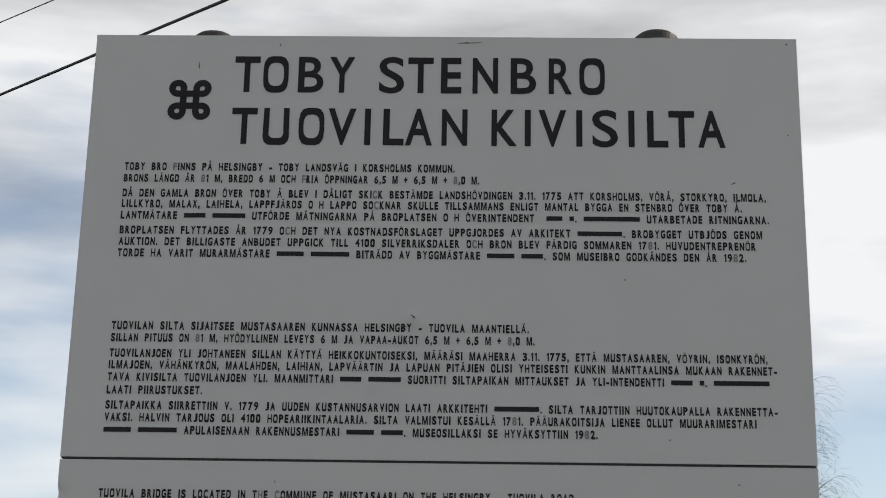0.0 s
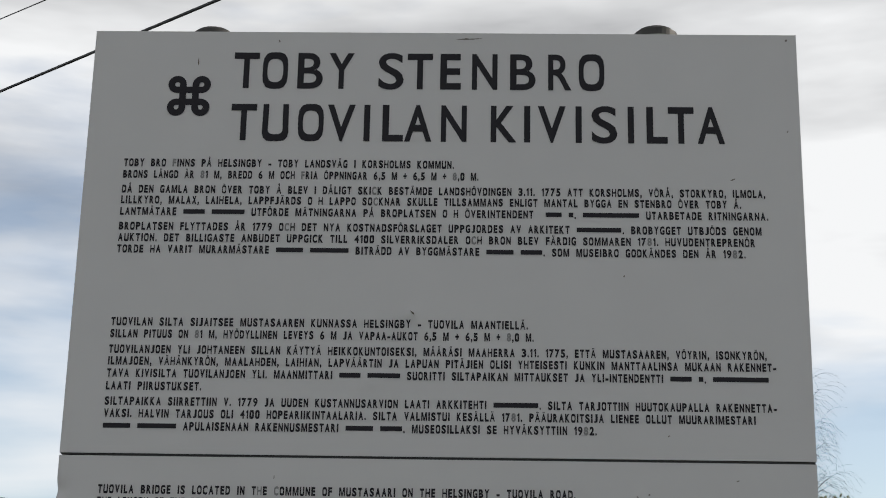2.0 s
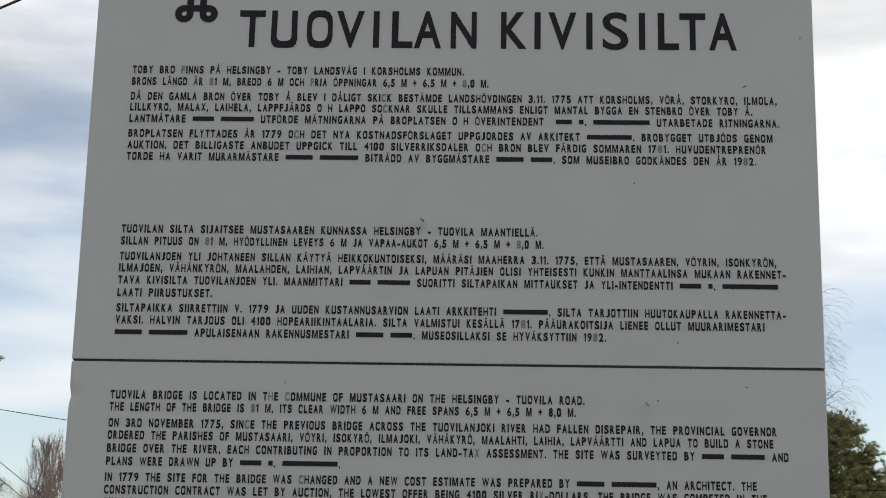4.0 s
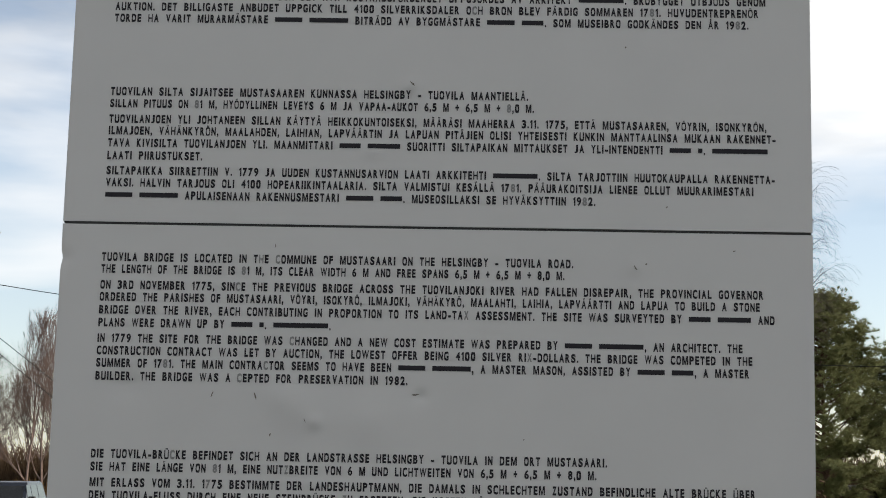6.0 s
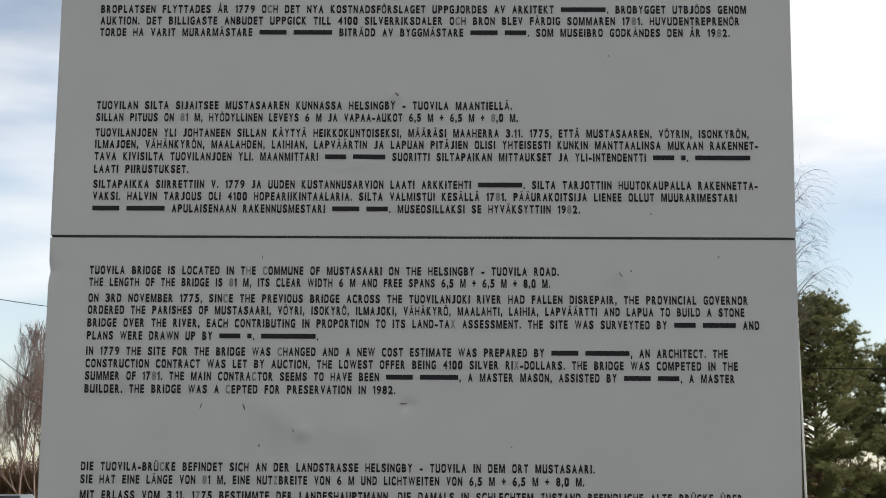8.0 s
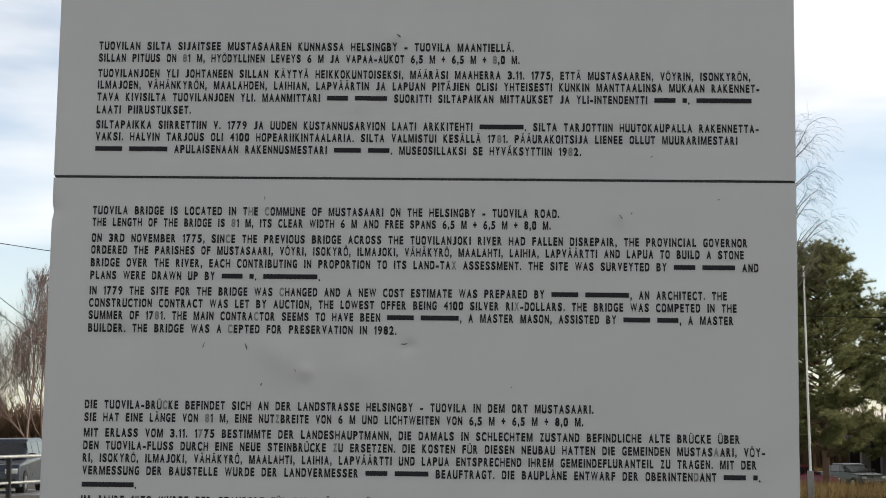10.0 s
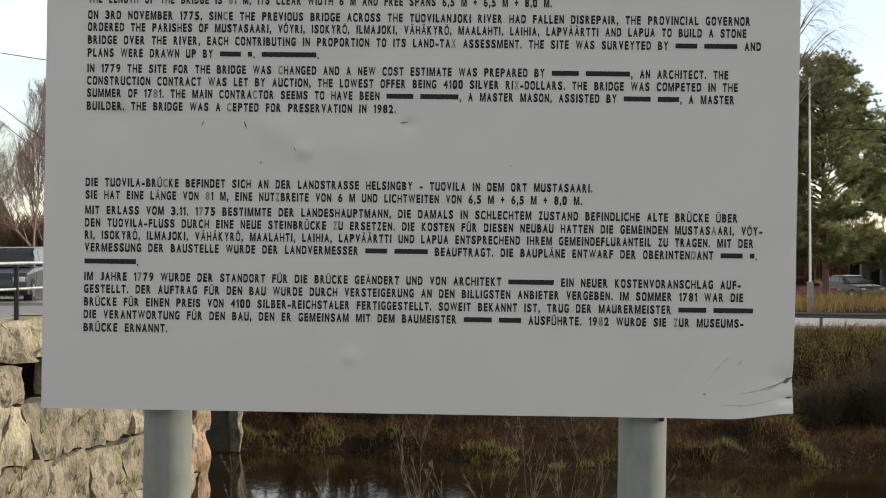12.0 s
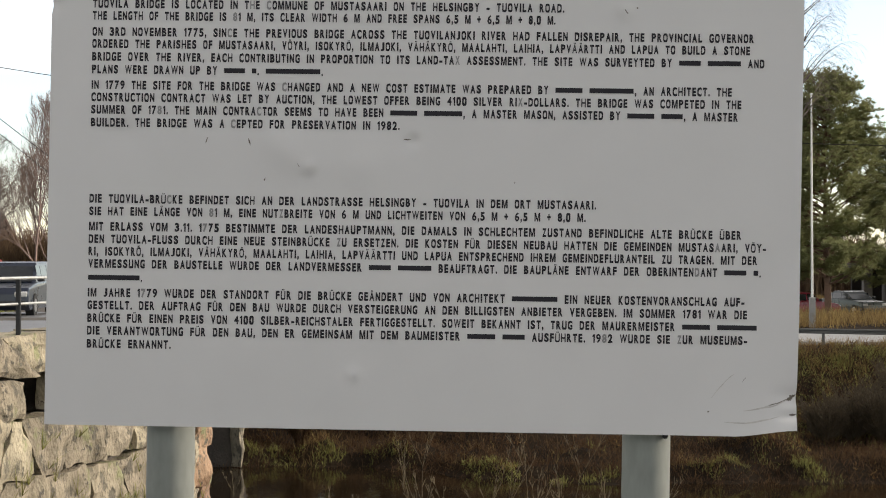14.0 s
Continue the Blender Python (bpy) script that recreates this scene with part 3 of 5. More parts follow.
def layout(text, cap, track, x0, x1, wide, base):
    """Places the letters of a line between x0 and x1; the spaces take up the slack. Returns (kind, letter, x, width)."""
    items = []
    i = 0
    while i < len(text):
        ch = text[i]
        if ch == "{":
            j = text.index("}", i)
            k = int(text[i + 1:j])
            items.append(["bar", "", k * (base + track) - track])
            i = j + 1
            continue
        if ch == "~":
            items.append(["worn", text[i + 1], wide.get(text[i + 1], base)])
            i += 2
            continue
        if ch == "^":
            items.append(["gap", "", base * 0.9])
        elif ch == " ":
            items.append(["space", "", wide[" "]])
        else:
            items.append(["ink", ch, wide.get(ch, base)])
        i += 1
    spaces = sum(1 for k in items if k[0] == "space") or 1
    ink = sum(k[2] + track for k in items if k[0] != "space") - track
    slack = (x1 - x0) / cap - ink
    sp = slack / spaces
    squeeze = 1.0
    if sp < 0.22 or sp > 0.62:
        sp = max(0.22, min(0.62, sp))
        squeeze = ((x1 - x0) / cap) / (ink + sp * spaces)
    x = x0
    out = []
    for kind, ch, w in items:
        if kind == "space":
            x += sp * cap * squeeze
            continue
        out.append((kind, ch, x, w * cap * squeeze))
        x += (w + track) * cap * squeeze
    return out


def write_line(text, x0, x1, zc, cap, panel, name="text_line", track=0.135, wide=WIDE, base=0.475, glyphs=None):
    ink_v, ink_f, worn_v, worn_f = [], [], [], []
    zb = zc - cap / 2
    for kind, ch, x, w in layout(text, cap, track, x0, x1, wide, base):
        if kind == "gap":
            continue
        V, F = (worn_v, worn_f) if kind == "worn" else (ink_v, ink_f)
        k = len(V)
        if kind == "bar":
            n = max(2, int(w / 0.01))
            for i in range(n + 1):
                for zz in (zb + cap * 0.22, zb + cap * 0.78):
                    xx = x + w * i / n
                    V.append((xx, front_y(xx, zz) - 0.0008, zz))
            F += [(k + 2 * i, k + 2 * i + 2, k + 2 * i + 3, k + 2 * i + 1) for i in range(n)]
            continue
        vs, fs = (glyphs or GLYPHS)[ch]
        hscale = cap
        for a, b in vs:
            xx, zz = x + a * w, zb + b * hscale
            V.append((xx, front_y(xx, zz) - 0.0008, zz))
        F += [tuple(k + q for q in p) for p in fs]
    tagged(mesh_ob(name, ink_v, ink_f, M_INK, panel), kind="stuff")
    if worn_v:
        tagged(mesh_ob("worn_letter", worn_v, worn_f, M_WORN, panel, "half-peeled grey letters"), kind="stuff")


UPPER = (
    ("TOBY BRO ~FINNS PÅ HELSINGBY - TOBY LANDSVÄG I KORSHOLMS KOMMUN.", 0.024, 2.6255),
    ("BRONS LÄNGD ÄR ~81 M, BREDD 6 M OCH ~FRIA ÖPPNINGAR 6,5 M + 6,5 M + ~8,0 M.", 0.072, 2.6015),
    ("DÅ DEN GAMLA BRON ÖVER TOBY Å BLEV I DÅLIGT SKI~CK BESTÄMDE LANDSHÖVDINGEN 3.11. 1775 ATT KORSHOLMS, VÖRÅ, STORKYRO, ILMOLA,", 0.626, 2.5710),
    ("LILLKYRO, MALAX, LAIHELA, LAPPFJÄRDS O^H LAPPO SO~CKNAR SKULLE TILLSAMMANS ENLIGT MANTAL BYGGA EN STENBRO ÖVER TOBY Å.", 0.579, 2.5490),
    ("LANTMÄTARE {4} {6} UTFÖRDE MÄTNINGARNA PÅ BROPLATSEN O^H ÖVERINTENDENT ^{3} {1}. {10} UTARBETADE RITNINGARNA.", 0.630, 2.5255),
    ("BROPLATSEN FLYTTADES ÅR 1779 O~CH DET NYA KOSTNADSFÖRSLAGET UPPGJORDES AV ARKITEKT {8}. BROBYGGET UTBJÖDS GENOM", 0.616, 2.4955),
    ("AUKTION. DET BILLIGASTE ANBUDET UPPGICK TILL 4100 SILVERRIKSDALER O~CH BRON BLEV FÄRDIG SOMMAREN 17~81. HUVUDENTREPRENÖR", 0.603, 2.4725),
    ("TORDE HA VARIT MURARMÄSTARE {5} {7} BITRÄDD AV BYGGMÄSTARE {5} {4}. SOM MUSEIBRO GODKÄNDES DEN ÅR 19~82.", 0.584, 2.4495),
    ("TUOVILAN SILTA SIJAITSEE MUSTASAAREN KUNNASSA HELSINGBY - TUOVILA MAANTIELLÄ.", 0.169, 2.3055),
    ("SILLAN PITUUS ON ~81 M, HYÖDYLLINEN LEVEYS 6 M JA VAPAA-AUKOT 6,5 M + 6,5 M + ~8,0 M.", 0.180, 2.2820),
    ("TUOVILANJOEN YLI JOHTANEEN SILLAN KÄYTYÄ HEIKKOKUNTOISEKSI, MÄÄRÄSI MAAHERRA 3.11. 1775, ETTÄ MUSTASAAREN, VÖYRIN, ISONKYRÖN,", 0.616, 2.2520),
    ("ILMAJOEN, VÄHÄNKYRÖN, MAALAHDEN, LAIHIAN, LAPVÄÄRTIN JA LAPUAN PITÄJIEN OLISI YHTEISESTI KUNKIN MANTTAALINSA MUKAAN RAKENNET-", 0.633, 2.2295),
    ("TAVA KIVISILTA TUOVILANJOEN YLI. MAANMITTARI {4} {6} SUORITTI SILTAPAIKAN MITTAUKSET JA YLI-INTENDENTTI {4} {1}. {10}", 0.618, 2.2060),
    ("LAATI PIIRUSTUKSET.", -0.443, 2.1815),
    ("SILTAPAIKKA SIIRRETTIIN V. 1779 JA UUDEN KUSTANNUSARVION LAATI ARKKITEHTI {8}. SILTA TARJOTTIIN HUUTOKAUPALLA RAKENNETTA-", 0.631, 2.1525),
    ("VAKSI. HALVIN TARJOUS OLI 4100 HOPEARIIKINTAALARIA. SILTA VALMISTUI KESÄLLÄ 17~81. PÄÄURAKOITSIJA LIENEE OLLUT MUURARIMESTARI", 0.591, 2.1295),
    ("{5} {7} APULAISENAAN RAKENNUSMESTARI {5} {4}. MUSEOSILLAKSI SE HYVÄKSYTTIIN 19~82.", 0.297, 2.1060),
)
LOWER = (
    ("TUOVILA BRIDGE IS LOCATED IN T~HE ~COMMUNE OF MUSTASAARI ON THE HELSINGBY - TUOVILA ROAD.", 0.257, 1.9880),
    ("THE LENGTH OF THE BRIDGE IS ~81 M, ITS CLEAR WIDTH 6 M AND FREE SPANS 6,5 M + 6,5 M + 8,0 M.", 0.241, 1.9655),
    ("ON 3RD NOVEMBER 1775, SIN~CE THE PREVIOUS BRIDGE ACROSS THE TUOVILANJOKI RIVER HAD FALLEN DISREPAIR, THE PROVINCIAL GOVERNOR", 0.608, 1.9355),
    ("ORDERED THE PARISHES OF MUSTASAARI, VÖYRI, ISOKYRÖ, ILMAJOKI, VÄHÄKYRÖ, MAALAHTI, LAIHIA, LAPVÄÄRTTI AND LAPUA TO BUILD A STONE", 0.601, 1.9130),
    ("BRIDGE OVER THE RIVER, EACH CONTRIBUTING IN PROPORTION TO ITS LAND-TA~X ASSESSMENT. THE SITE WAS SURVEYTED BY {4} {6} AND", 0.628, 1.8890),
    ("PLANS WERE DRAWN UP BY {4} {1}. {10}.", -0.190, 1.8650),
    ("IN 1779 THE SITE FOR THE BRIDGE WAS ~CHANGED AND A NEW COST ESTIMATE WAS PREPARED BY {5} {8}, AN ARCHITECT. THE", 0.569, 1.8360),
    ("CONSTRUCTION CONTRACT WAS LET BY AUCTION, THE LOWEST OFFER BEING 4100 SILVER RI~X-DOLLARS. THE BRIDGE WAS COMPETED IN THE", 0.587, 1.8130),
    ("SUMMER OF 17~81. THE MAIN CONTRA~CTOR SEEMS TO HAVE BEEN {5} {7}, A MASTER MASON, ASSISTED BY {5} {4}, A MASTER", 0.581, 1.7900),
    ("BUILDER. THE BRIDGE WAS A^~CEPTED FOR PRESERVATION IN 1982.", -0.045, 1.7660),
    ("DIE TUOVILA-BRÜ~CKE BEFINDET SICH AN DER LANDSTRASSE HELSINGBY - TUOVILA IN DEM ORT MUSTASAARI.", 0.322, 1.6235),
    ("SIE HAT EINE LÄNGE VON ~81 M, EINE NUT~ZBREITE VON 6 M UND LICHTWEITEN VON 6,5 M + 6,5 M + 8,0 M.", 0.303, 1.6000),
    ("MIT ERLASS VOM 3.11. 1~775 BESTIMMTE DER LANDESHAUPTMANN, DIE DAMALS IN SCHLECHTEM ZUSTAND BEFINDLICHE ALTE BRÜCKE ÜBER", 0.591, 1.5715),
    ("DEN TUOVILA-FLUSS DURCH EINE NEUE STEINBRÜCKE ~ZU ERSETZEN. DIE KOSTEN FÜR DIESEN NEUBAU HATTEN DIE GEMEINDEN MUSTAS~AARI, VÖY-", 0.637, 1.5480),
    ("RI, ISOKYRÖ, ILMAJOKI, VÄHÄKYRÖ, MAALAHTI, LAIHIA, LAPVÄÄRTTI UND LAPUA ENTSPRECHEND IHREM GEMEINDEFLURANTEIL ZU TRAGEN. MIT DER", 0.621, 1.5250),
    ("VERMESSUNG DER BAUSTELLE WURDE DER LANDVERMESSER {4} {6} BEAUFTRAGT. DIE BAUPLÄNE ENTWARF DER OBERINTEN~DANT {4} {1}.", 0.628, 1.5020),
    ("{10}.", -0.514, 1.4760),
    ("IM JAHRE 1~779 WURDE DER STANDORT FÜR DIE BRÜCKE GEÄNDERT UND VON ARCHITEKT {8} EIN NEUER KOSTENVORANSCHLAG AUF-", 0.599, 1.4480),
    ("GESTELLT. DER AUFTRAG FÜR DEN BAU WURDE DURCH VERSTEIGERUNG AN DEN BILLIGSTEN ANBIETER VERGEBEN. IM SOMMER 1781 WAR DIE", 0.604, 1.4245),
    ("BRÜCKE FÜR EINEN PREIS VON 4100 SILBER-REICHSTALER FERTIGGESTELLT. SOWEIT BEKANNT IST, TRUG DER MAURERMEISTER {5} {7}", 0.622, 1.4005),
    ("DIE VERANTWORTUNG FÜR DEN BAU, DEN ER GEMEINSAM MIT DEM BAUMEISTER {5} {4} AUSFÜHRTE. 19~82 WURDE SIE ~ZUR MUSEUMS-", 0.605, 1.3770),
    ("BRÜCKE ERNANNT.", -0.465, 1.3525),
)
LETTERS = sorted({c for row in UPPER + LOWER for c in row[0] if c not in " {}~^"} | set("TOBYSENRKVIALUH0123456789"))
GLYPHS = load_glyphs(LETTERS, 0.050)
GLYPHS.update(load_glyphs(["6", "9", "H"], 0.034))
GLYPHS.update(load_glyphs(["Ö", "Ü", "Ä", "Å", "H"], 0.024))
GLYPHS.update(load_glyphs(["W", "4", "H"], 0.024))
# two figures of this condensed face that the built-in font draws too broadly
GLYPHS["1"] = ([(0.42, 0), (1, 0), (1, 1), (0.55, 1), (0.0, 0.80), (0.0, 0.64), (0.42, 0.74)], [(0, 1, 2, 3, 6), (3, 4, 5, 6)])
GLYPHS["M"] = ([(0, 0), (0.22, 0), (0.22, 0.62), (0.42, 0), (0.58, 0), (0.78, 0.62), (0.78, 0), (1, 0), (1, 1), (0.72, 1), (0.5, 0.30), (0.28, 1), (0, 1)],
               [(0, 1, 2, 11, 12), (2, 3, 10, 11), (3, 4, 10), (4, 5, 9, 10), (5, 6, 7, 8, 9)])
TITLE_GLYPHS = load_glyphs(sorted(set("TOBYSENRKVIALUH")), 0.022)
for text, x1, zc in UPPER:
    write_line(text, -0.623, x1, zc, 0.0162, panel_top)
for text, x1, zc in LOWER:
    write_line(text, -0.6225, x1, zc, 0.0162, panel_low)
TITLE_WIDE = {"I": 0.012, "L": 0.041, "E": 0.041, "R": 0.046, "A": 0.0535, "V": 0.0550}


def write_title(text, starts, zc, cap):
    """Large letters, each a part, at their own starts along the line."""
    for ch, x in zip(text, starts):
        w = TITLE_WIDE.get(ch, 0.0505)
        vs, fs = TITLE_GLYPHS[ch]
        v = []
        for a, b in vs:
            xx, zz = x + a * w, zc + (b - 0.5) * cap
            v.append((xx, front_y(xx, zz) - 0.0008, zz))
        mesh_ob("letter", v, fs, M_INK, panel_top)


TITLE_GLYPHS.update(load_glyphs(["S", "B", "R", "H"], 0.014))
write_title("TOBYSTENBRO", (-0.418, -0.3605, -0.2905, -0.2285, -0.1295, -0.072, -0.0065, 0.0565, 0.132, 0.2075, 0.268), 2.8215, 0.0765)
write_title("TUOVILANKIVISILTA", (-0.418, -0.3548, -0.285, -0.2272, -0.155, -0.1184, -0.075, -0.003, 0.0948, 0.1602, 0.187, 0.2612, 0.2924, 0.3634, 0.400, 0.4422, 0.4990), 2.7115, 0.0765)


def looped_square(cx, cz, size, width):
    """The looped-square sign for places worth seeing, as one flat ribbon."""
    pts = []
    b = size * 0.15
    r = (size / 2 - width / 2 - b) / 2
    q = b + r                       # centre of a loop from the middle
    for k in range(4):
        c, s = math.cos(-k * math.pi / 2), math.sin(-k * math.pi / 2)
        loop = []
        for i in range(19):
            t = math.radians(-90 + 15 * i)
            loop.append((q + r * math.cos(t) * 1.0, q + r * math.sin(t)))
        # enter along the lower bar, go round the corner, leave down the inner bar
        for x, z in [(0.0, q - r)] + loop + [(q - r, 0.0)]:
            pts.append((cx + (x * c - z * s), cz + (x * s + z * c)))
    v, f = [], []
    n = len(pts)
    for i, (x, z) in enumerate(pts):
        (xa, za), (xb, zb) = pts[i - 1], pts[(i + 1) % n]
        d = Vector((xb - xa, zb - za)).normalized()
        nx, nz = -d.y * width / 2, d.x * width / 2
        for sgn in (-1, 1):
            xx, zz = x + sgn * nx, z + sgn * nz
            v.append((xx, front_y(xx, zz) - 0.0008 - 0.00004 * (i % 7), zz))
    for i in range(n):
        j = (i + 1) % n
        f.append((2 * i, 2 * j, 2 * j + 1, 2 * i + 1))
    return mesh_ob("looped_square_symbol", v, f, M_INK, panel_top, "black looped-square place-of-interest symbol")


looped_square(-0.5045, 2.766, 0.085, 0.0135)


SMEAR_RNG = random.Random(9)


def smear(pts, width, panel, mat=M_SCUFF):
    """A thin ragged streak of dirt on the sheet."""
    steps = 16 if width > 0.005 else 7
    line = []
    for i in range(steps + 1):
        s = i / steps * (len(pts) - 1)
        k = min(len(pts) - 2, int(s))
        f = s - k
        line.append((pts[k][0] * (1 - f) + pts[k + 1][0] * f, pts[k][1] * (1 - f) + pts[k + 1][1] * f))
    dx, dz = pts[-1][0] - pts[0][0], pts[-1][1] - pts[0][1]
    ln = math.hypot(dx, dz)
    nx, nz = -dz / ln, dx / ln
    v, f = [], []
    for i, (x, z) in enumerate(line):
        env = math.sin(math.pi * (i + 0.3) / (steps + 0.6)) ** 0.7
        for sgn in (-1, 1):
            w = sgn * width / 2 * env * SMEAR_RNG.uniform(0.35, 1.15)
            xx, zz = x + nx * w, z + nz * w
            ex, ez = edge_shift(xx, zz)
            v.append((xx + ex, front_y(xx, zz) - 0.0006, zz + ez))
    f = [(2 * i, 2 * i + 2, 2 * i + 3, 2 * i + 1) for i in range(steps)]
    return mesh_ob("scuff", v, f, mat, panel)


smear([(0.682, 1.268), (0.687, 1.270), (0.692, 1.274), (0.6995, 1.279)], 0.010, panel_low)
smear([(0.600, 1.247), (0.630, 1.252), (0.658, 1.258), (0.684, 1.269)], 0.0045, panel_low, M_FAINT)
smear([(0.640, 1.256), (0.662, 1.262), (0.686, 1.271)], 0.0022, panel_low)
smear([(0.686, 1.240), (0.692, 1.240), (0.699, 1.242)], 0.007, panel_low)
smear([(0.565, 1.226), (0.610, 1.224), (0.645, 1.229), (0.668, 1.237)], 0.0040, panel_low, M_FAINT)
smear([(0.540, 1.270), (0.556, 1.290), (0.570, 1.306), (0.583, 1.316)], 0.0018, panel_low, M_FAINT)
for x, z, ln, w, a in ((-0.325, 1.733, 0.014, 0.0035, 1.9), (-0.405, 1.735, 0.012, 0.003, 1.2), (-0.03, 1.741, 0.014, 0.003, 0.1), (-0.295, 1.663, 0.006, 0.003, 1.4),
                       (-0.232, 1.690, 0.008, 0.002, 2.0), (0.372, 1.983, 0.010, 0.003, 2.2), (0.535, 1.245, 0.005, 0.004, 0.5), (0.392, 1.99, 0.004, 0.003, 1),
                       (0.60, 1.305, 0.012, 0.0012, 0.9), (0.17, 1.663, 0.004, 0.002, 1), (-0.298, 2.014, 0.008, 0.002, 1.5), (0.555, 2.017, 0.005, 0.003, 0.2)):
    smear([(x + math.cos(a) * ln * t, z + math.sin(a) * ln * t) for t in (-0.5, -0.2, 0.1, 0.5)], w, panel_low)
for x, z, ln, w, a in ((-0.05, 2.327, 0.012, 0.004, 2.4), (0.352, 2.404, 0.004, 0.004, 1), (0.565, 2.600, 0.010, 0.003, 0.4), (-0.49, 2.84, 0.016, 0.003, 1.6),
                       (-0.33, 2.885, 0.006, 0.004, 1.6), (0.68, 2.893, 0.005, 0.005, 1), (0.05, 2.892, 0.05, 0.004, 0.05), (0.675, 2.70, 0.005, 0.003, 1),
                       (0.43, 2.098, 0.004, 0.003, 1), (-0.12, 2.203, 0.004, 0.004, 1)):
    smear([(x + math.cos(a) * ln * t, z + math.sin(a) * ln * t) for t in (-0.5, -0.2, 0.1, 0.5)], w, panel_top)


# the sheets are sheared a touch to fit the camera's view
for panel in (panel_top, panel_low):
    for ob in (panel, *panel.children_recursive):
        for v in ob.data.vertices:
            v.co.z += 0.0028 * v.co.x
# and the whole board leans a little sideways, turned about the middle of its seam
lean = Matrix.Translation((0, 0, BZS)) @ pose(0, 0, 0, 0, BOARD_LEAN, 0) @ Matrix.Translation((0, 0, -BZS))
sign.matrix_basis = lean


# ---- plants ----
def grow(tubes, p, d, length, radius, depth, rng, spread=0.6, droop=0.0, up=0.15, kids=(2, 4), shrink=0.68, twist=0.18, fine=0.006, ratio=0.6):
    """One limb in a few bent pieces, then its side limbs."""
    n = 4 if depth > 1 else 3
    joints = []
    for i in range(n):
        d = (d + rnd_dir(rng) * twist + Vector((0, 0, up - droop * (3 - min(depth, 3)) * 0.33))).normalized()
        q = p + d * (length / n)
        r0 = max(fine, radius * (1 - 0.55 * i / n))
        r1 = max(fine, radius * (1 - 0.55 * (i + 1) / n))
        tubes.seg(p, q, r0, r1)
        joints.append((q, d.copy(), r1))
        p = q
    if depth <= 0:
        return
    for q, dd, r in joints[(0 if depth < 3 else 1):]:
        for k in range(rng.randint(*kids) if q is not joints[-1][0] else kids[1]):
            nd = (dd + rnd_dir(rng) * spread).normalized()
            grow(tubes, q, nd, length * shrink * rng.uniform(0.7, 1.1), r * ratio, depth - 1, rng, spread, droop, up, kids, shrink, twist, fine, ratio)


def bare_tree(loc, height, rng, mat, label, trunk_r=0.12, fork=0.25, depth=4, spread=0.6, up=0.12, name="bare_tree", fine=0.0042, droop=0.0, kids=(1, 2), shrink=0.66):
    t = thing(name, loc, label, "tree")
    trunk, crown = Tubes(), Tubes()
    p = Vector((0, 0, -0.3))
    d = Vector((0, 0, 1))
    n = 9
    for i in range(n):
        d = (d + rnd_dir(rng) * 0.07 + Vector((0, 0, 0.1))).normalized()
        q = p + d * ((height * 0.9) / n)
        r0, r1 = trunk_r * (1 - i / n) + 0.02, trunk_r * (1 - (i + 1) / n) + 0.02
        trunk.seg(p, q, r0, r1)
        s = (i + 1) / n
        if s >= fork:
            for k in range(rng.randint(2, 4)):
                a = rng.uniform(0, 6.283)
                nd = (Vector((math.cos(a), math.sin(a), 0)) * spread * 1.3 + Vector((0, 0, 0.75))).normalized()
                grow(crown, q, nd, height * 0.26 * (1.15 - s * 0.75), r1 * 0.5, depth - 1, rng, spread, droop, up, kids, shrink, 0.2, fine)
        p = q
    trunk.ob("trunk", mat, t)
    crown.ob("crown", mat, t, "fine leafless branches")
    return t


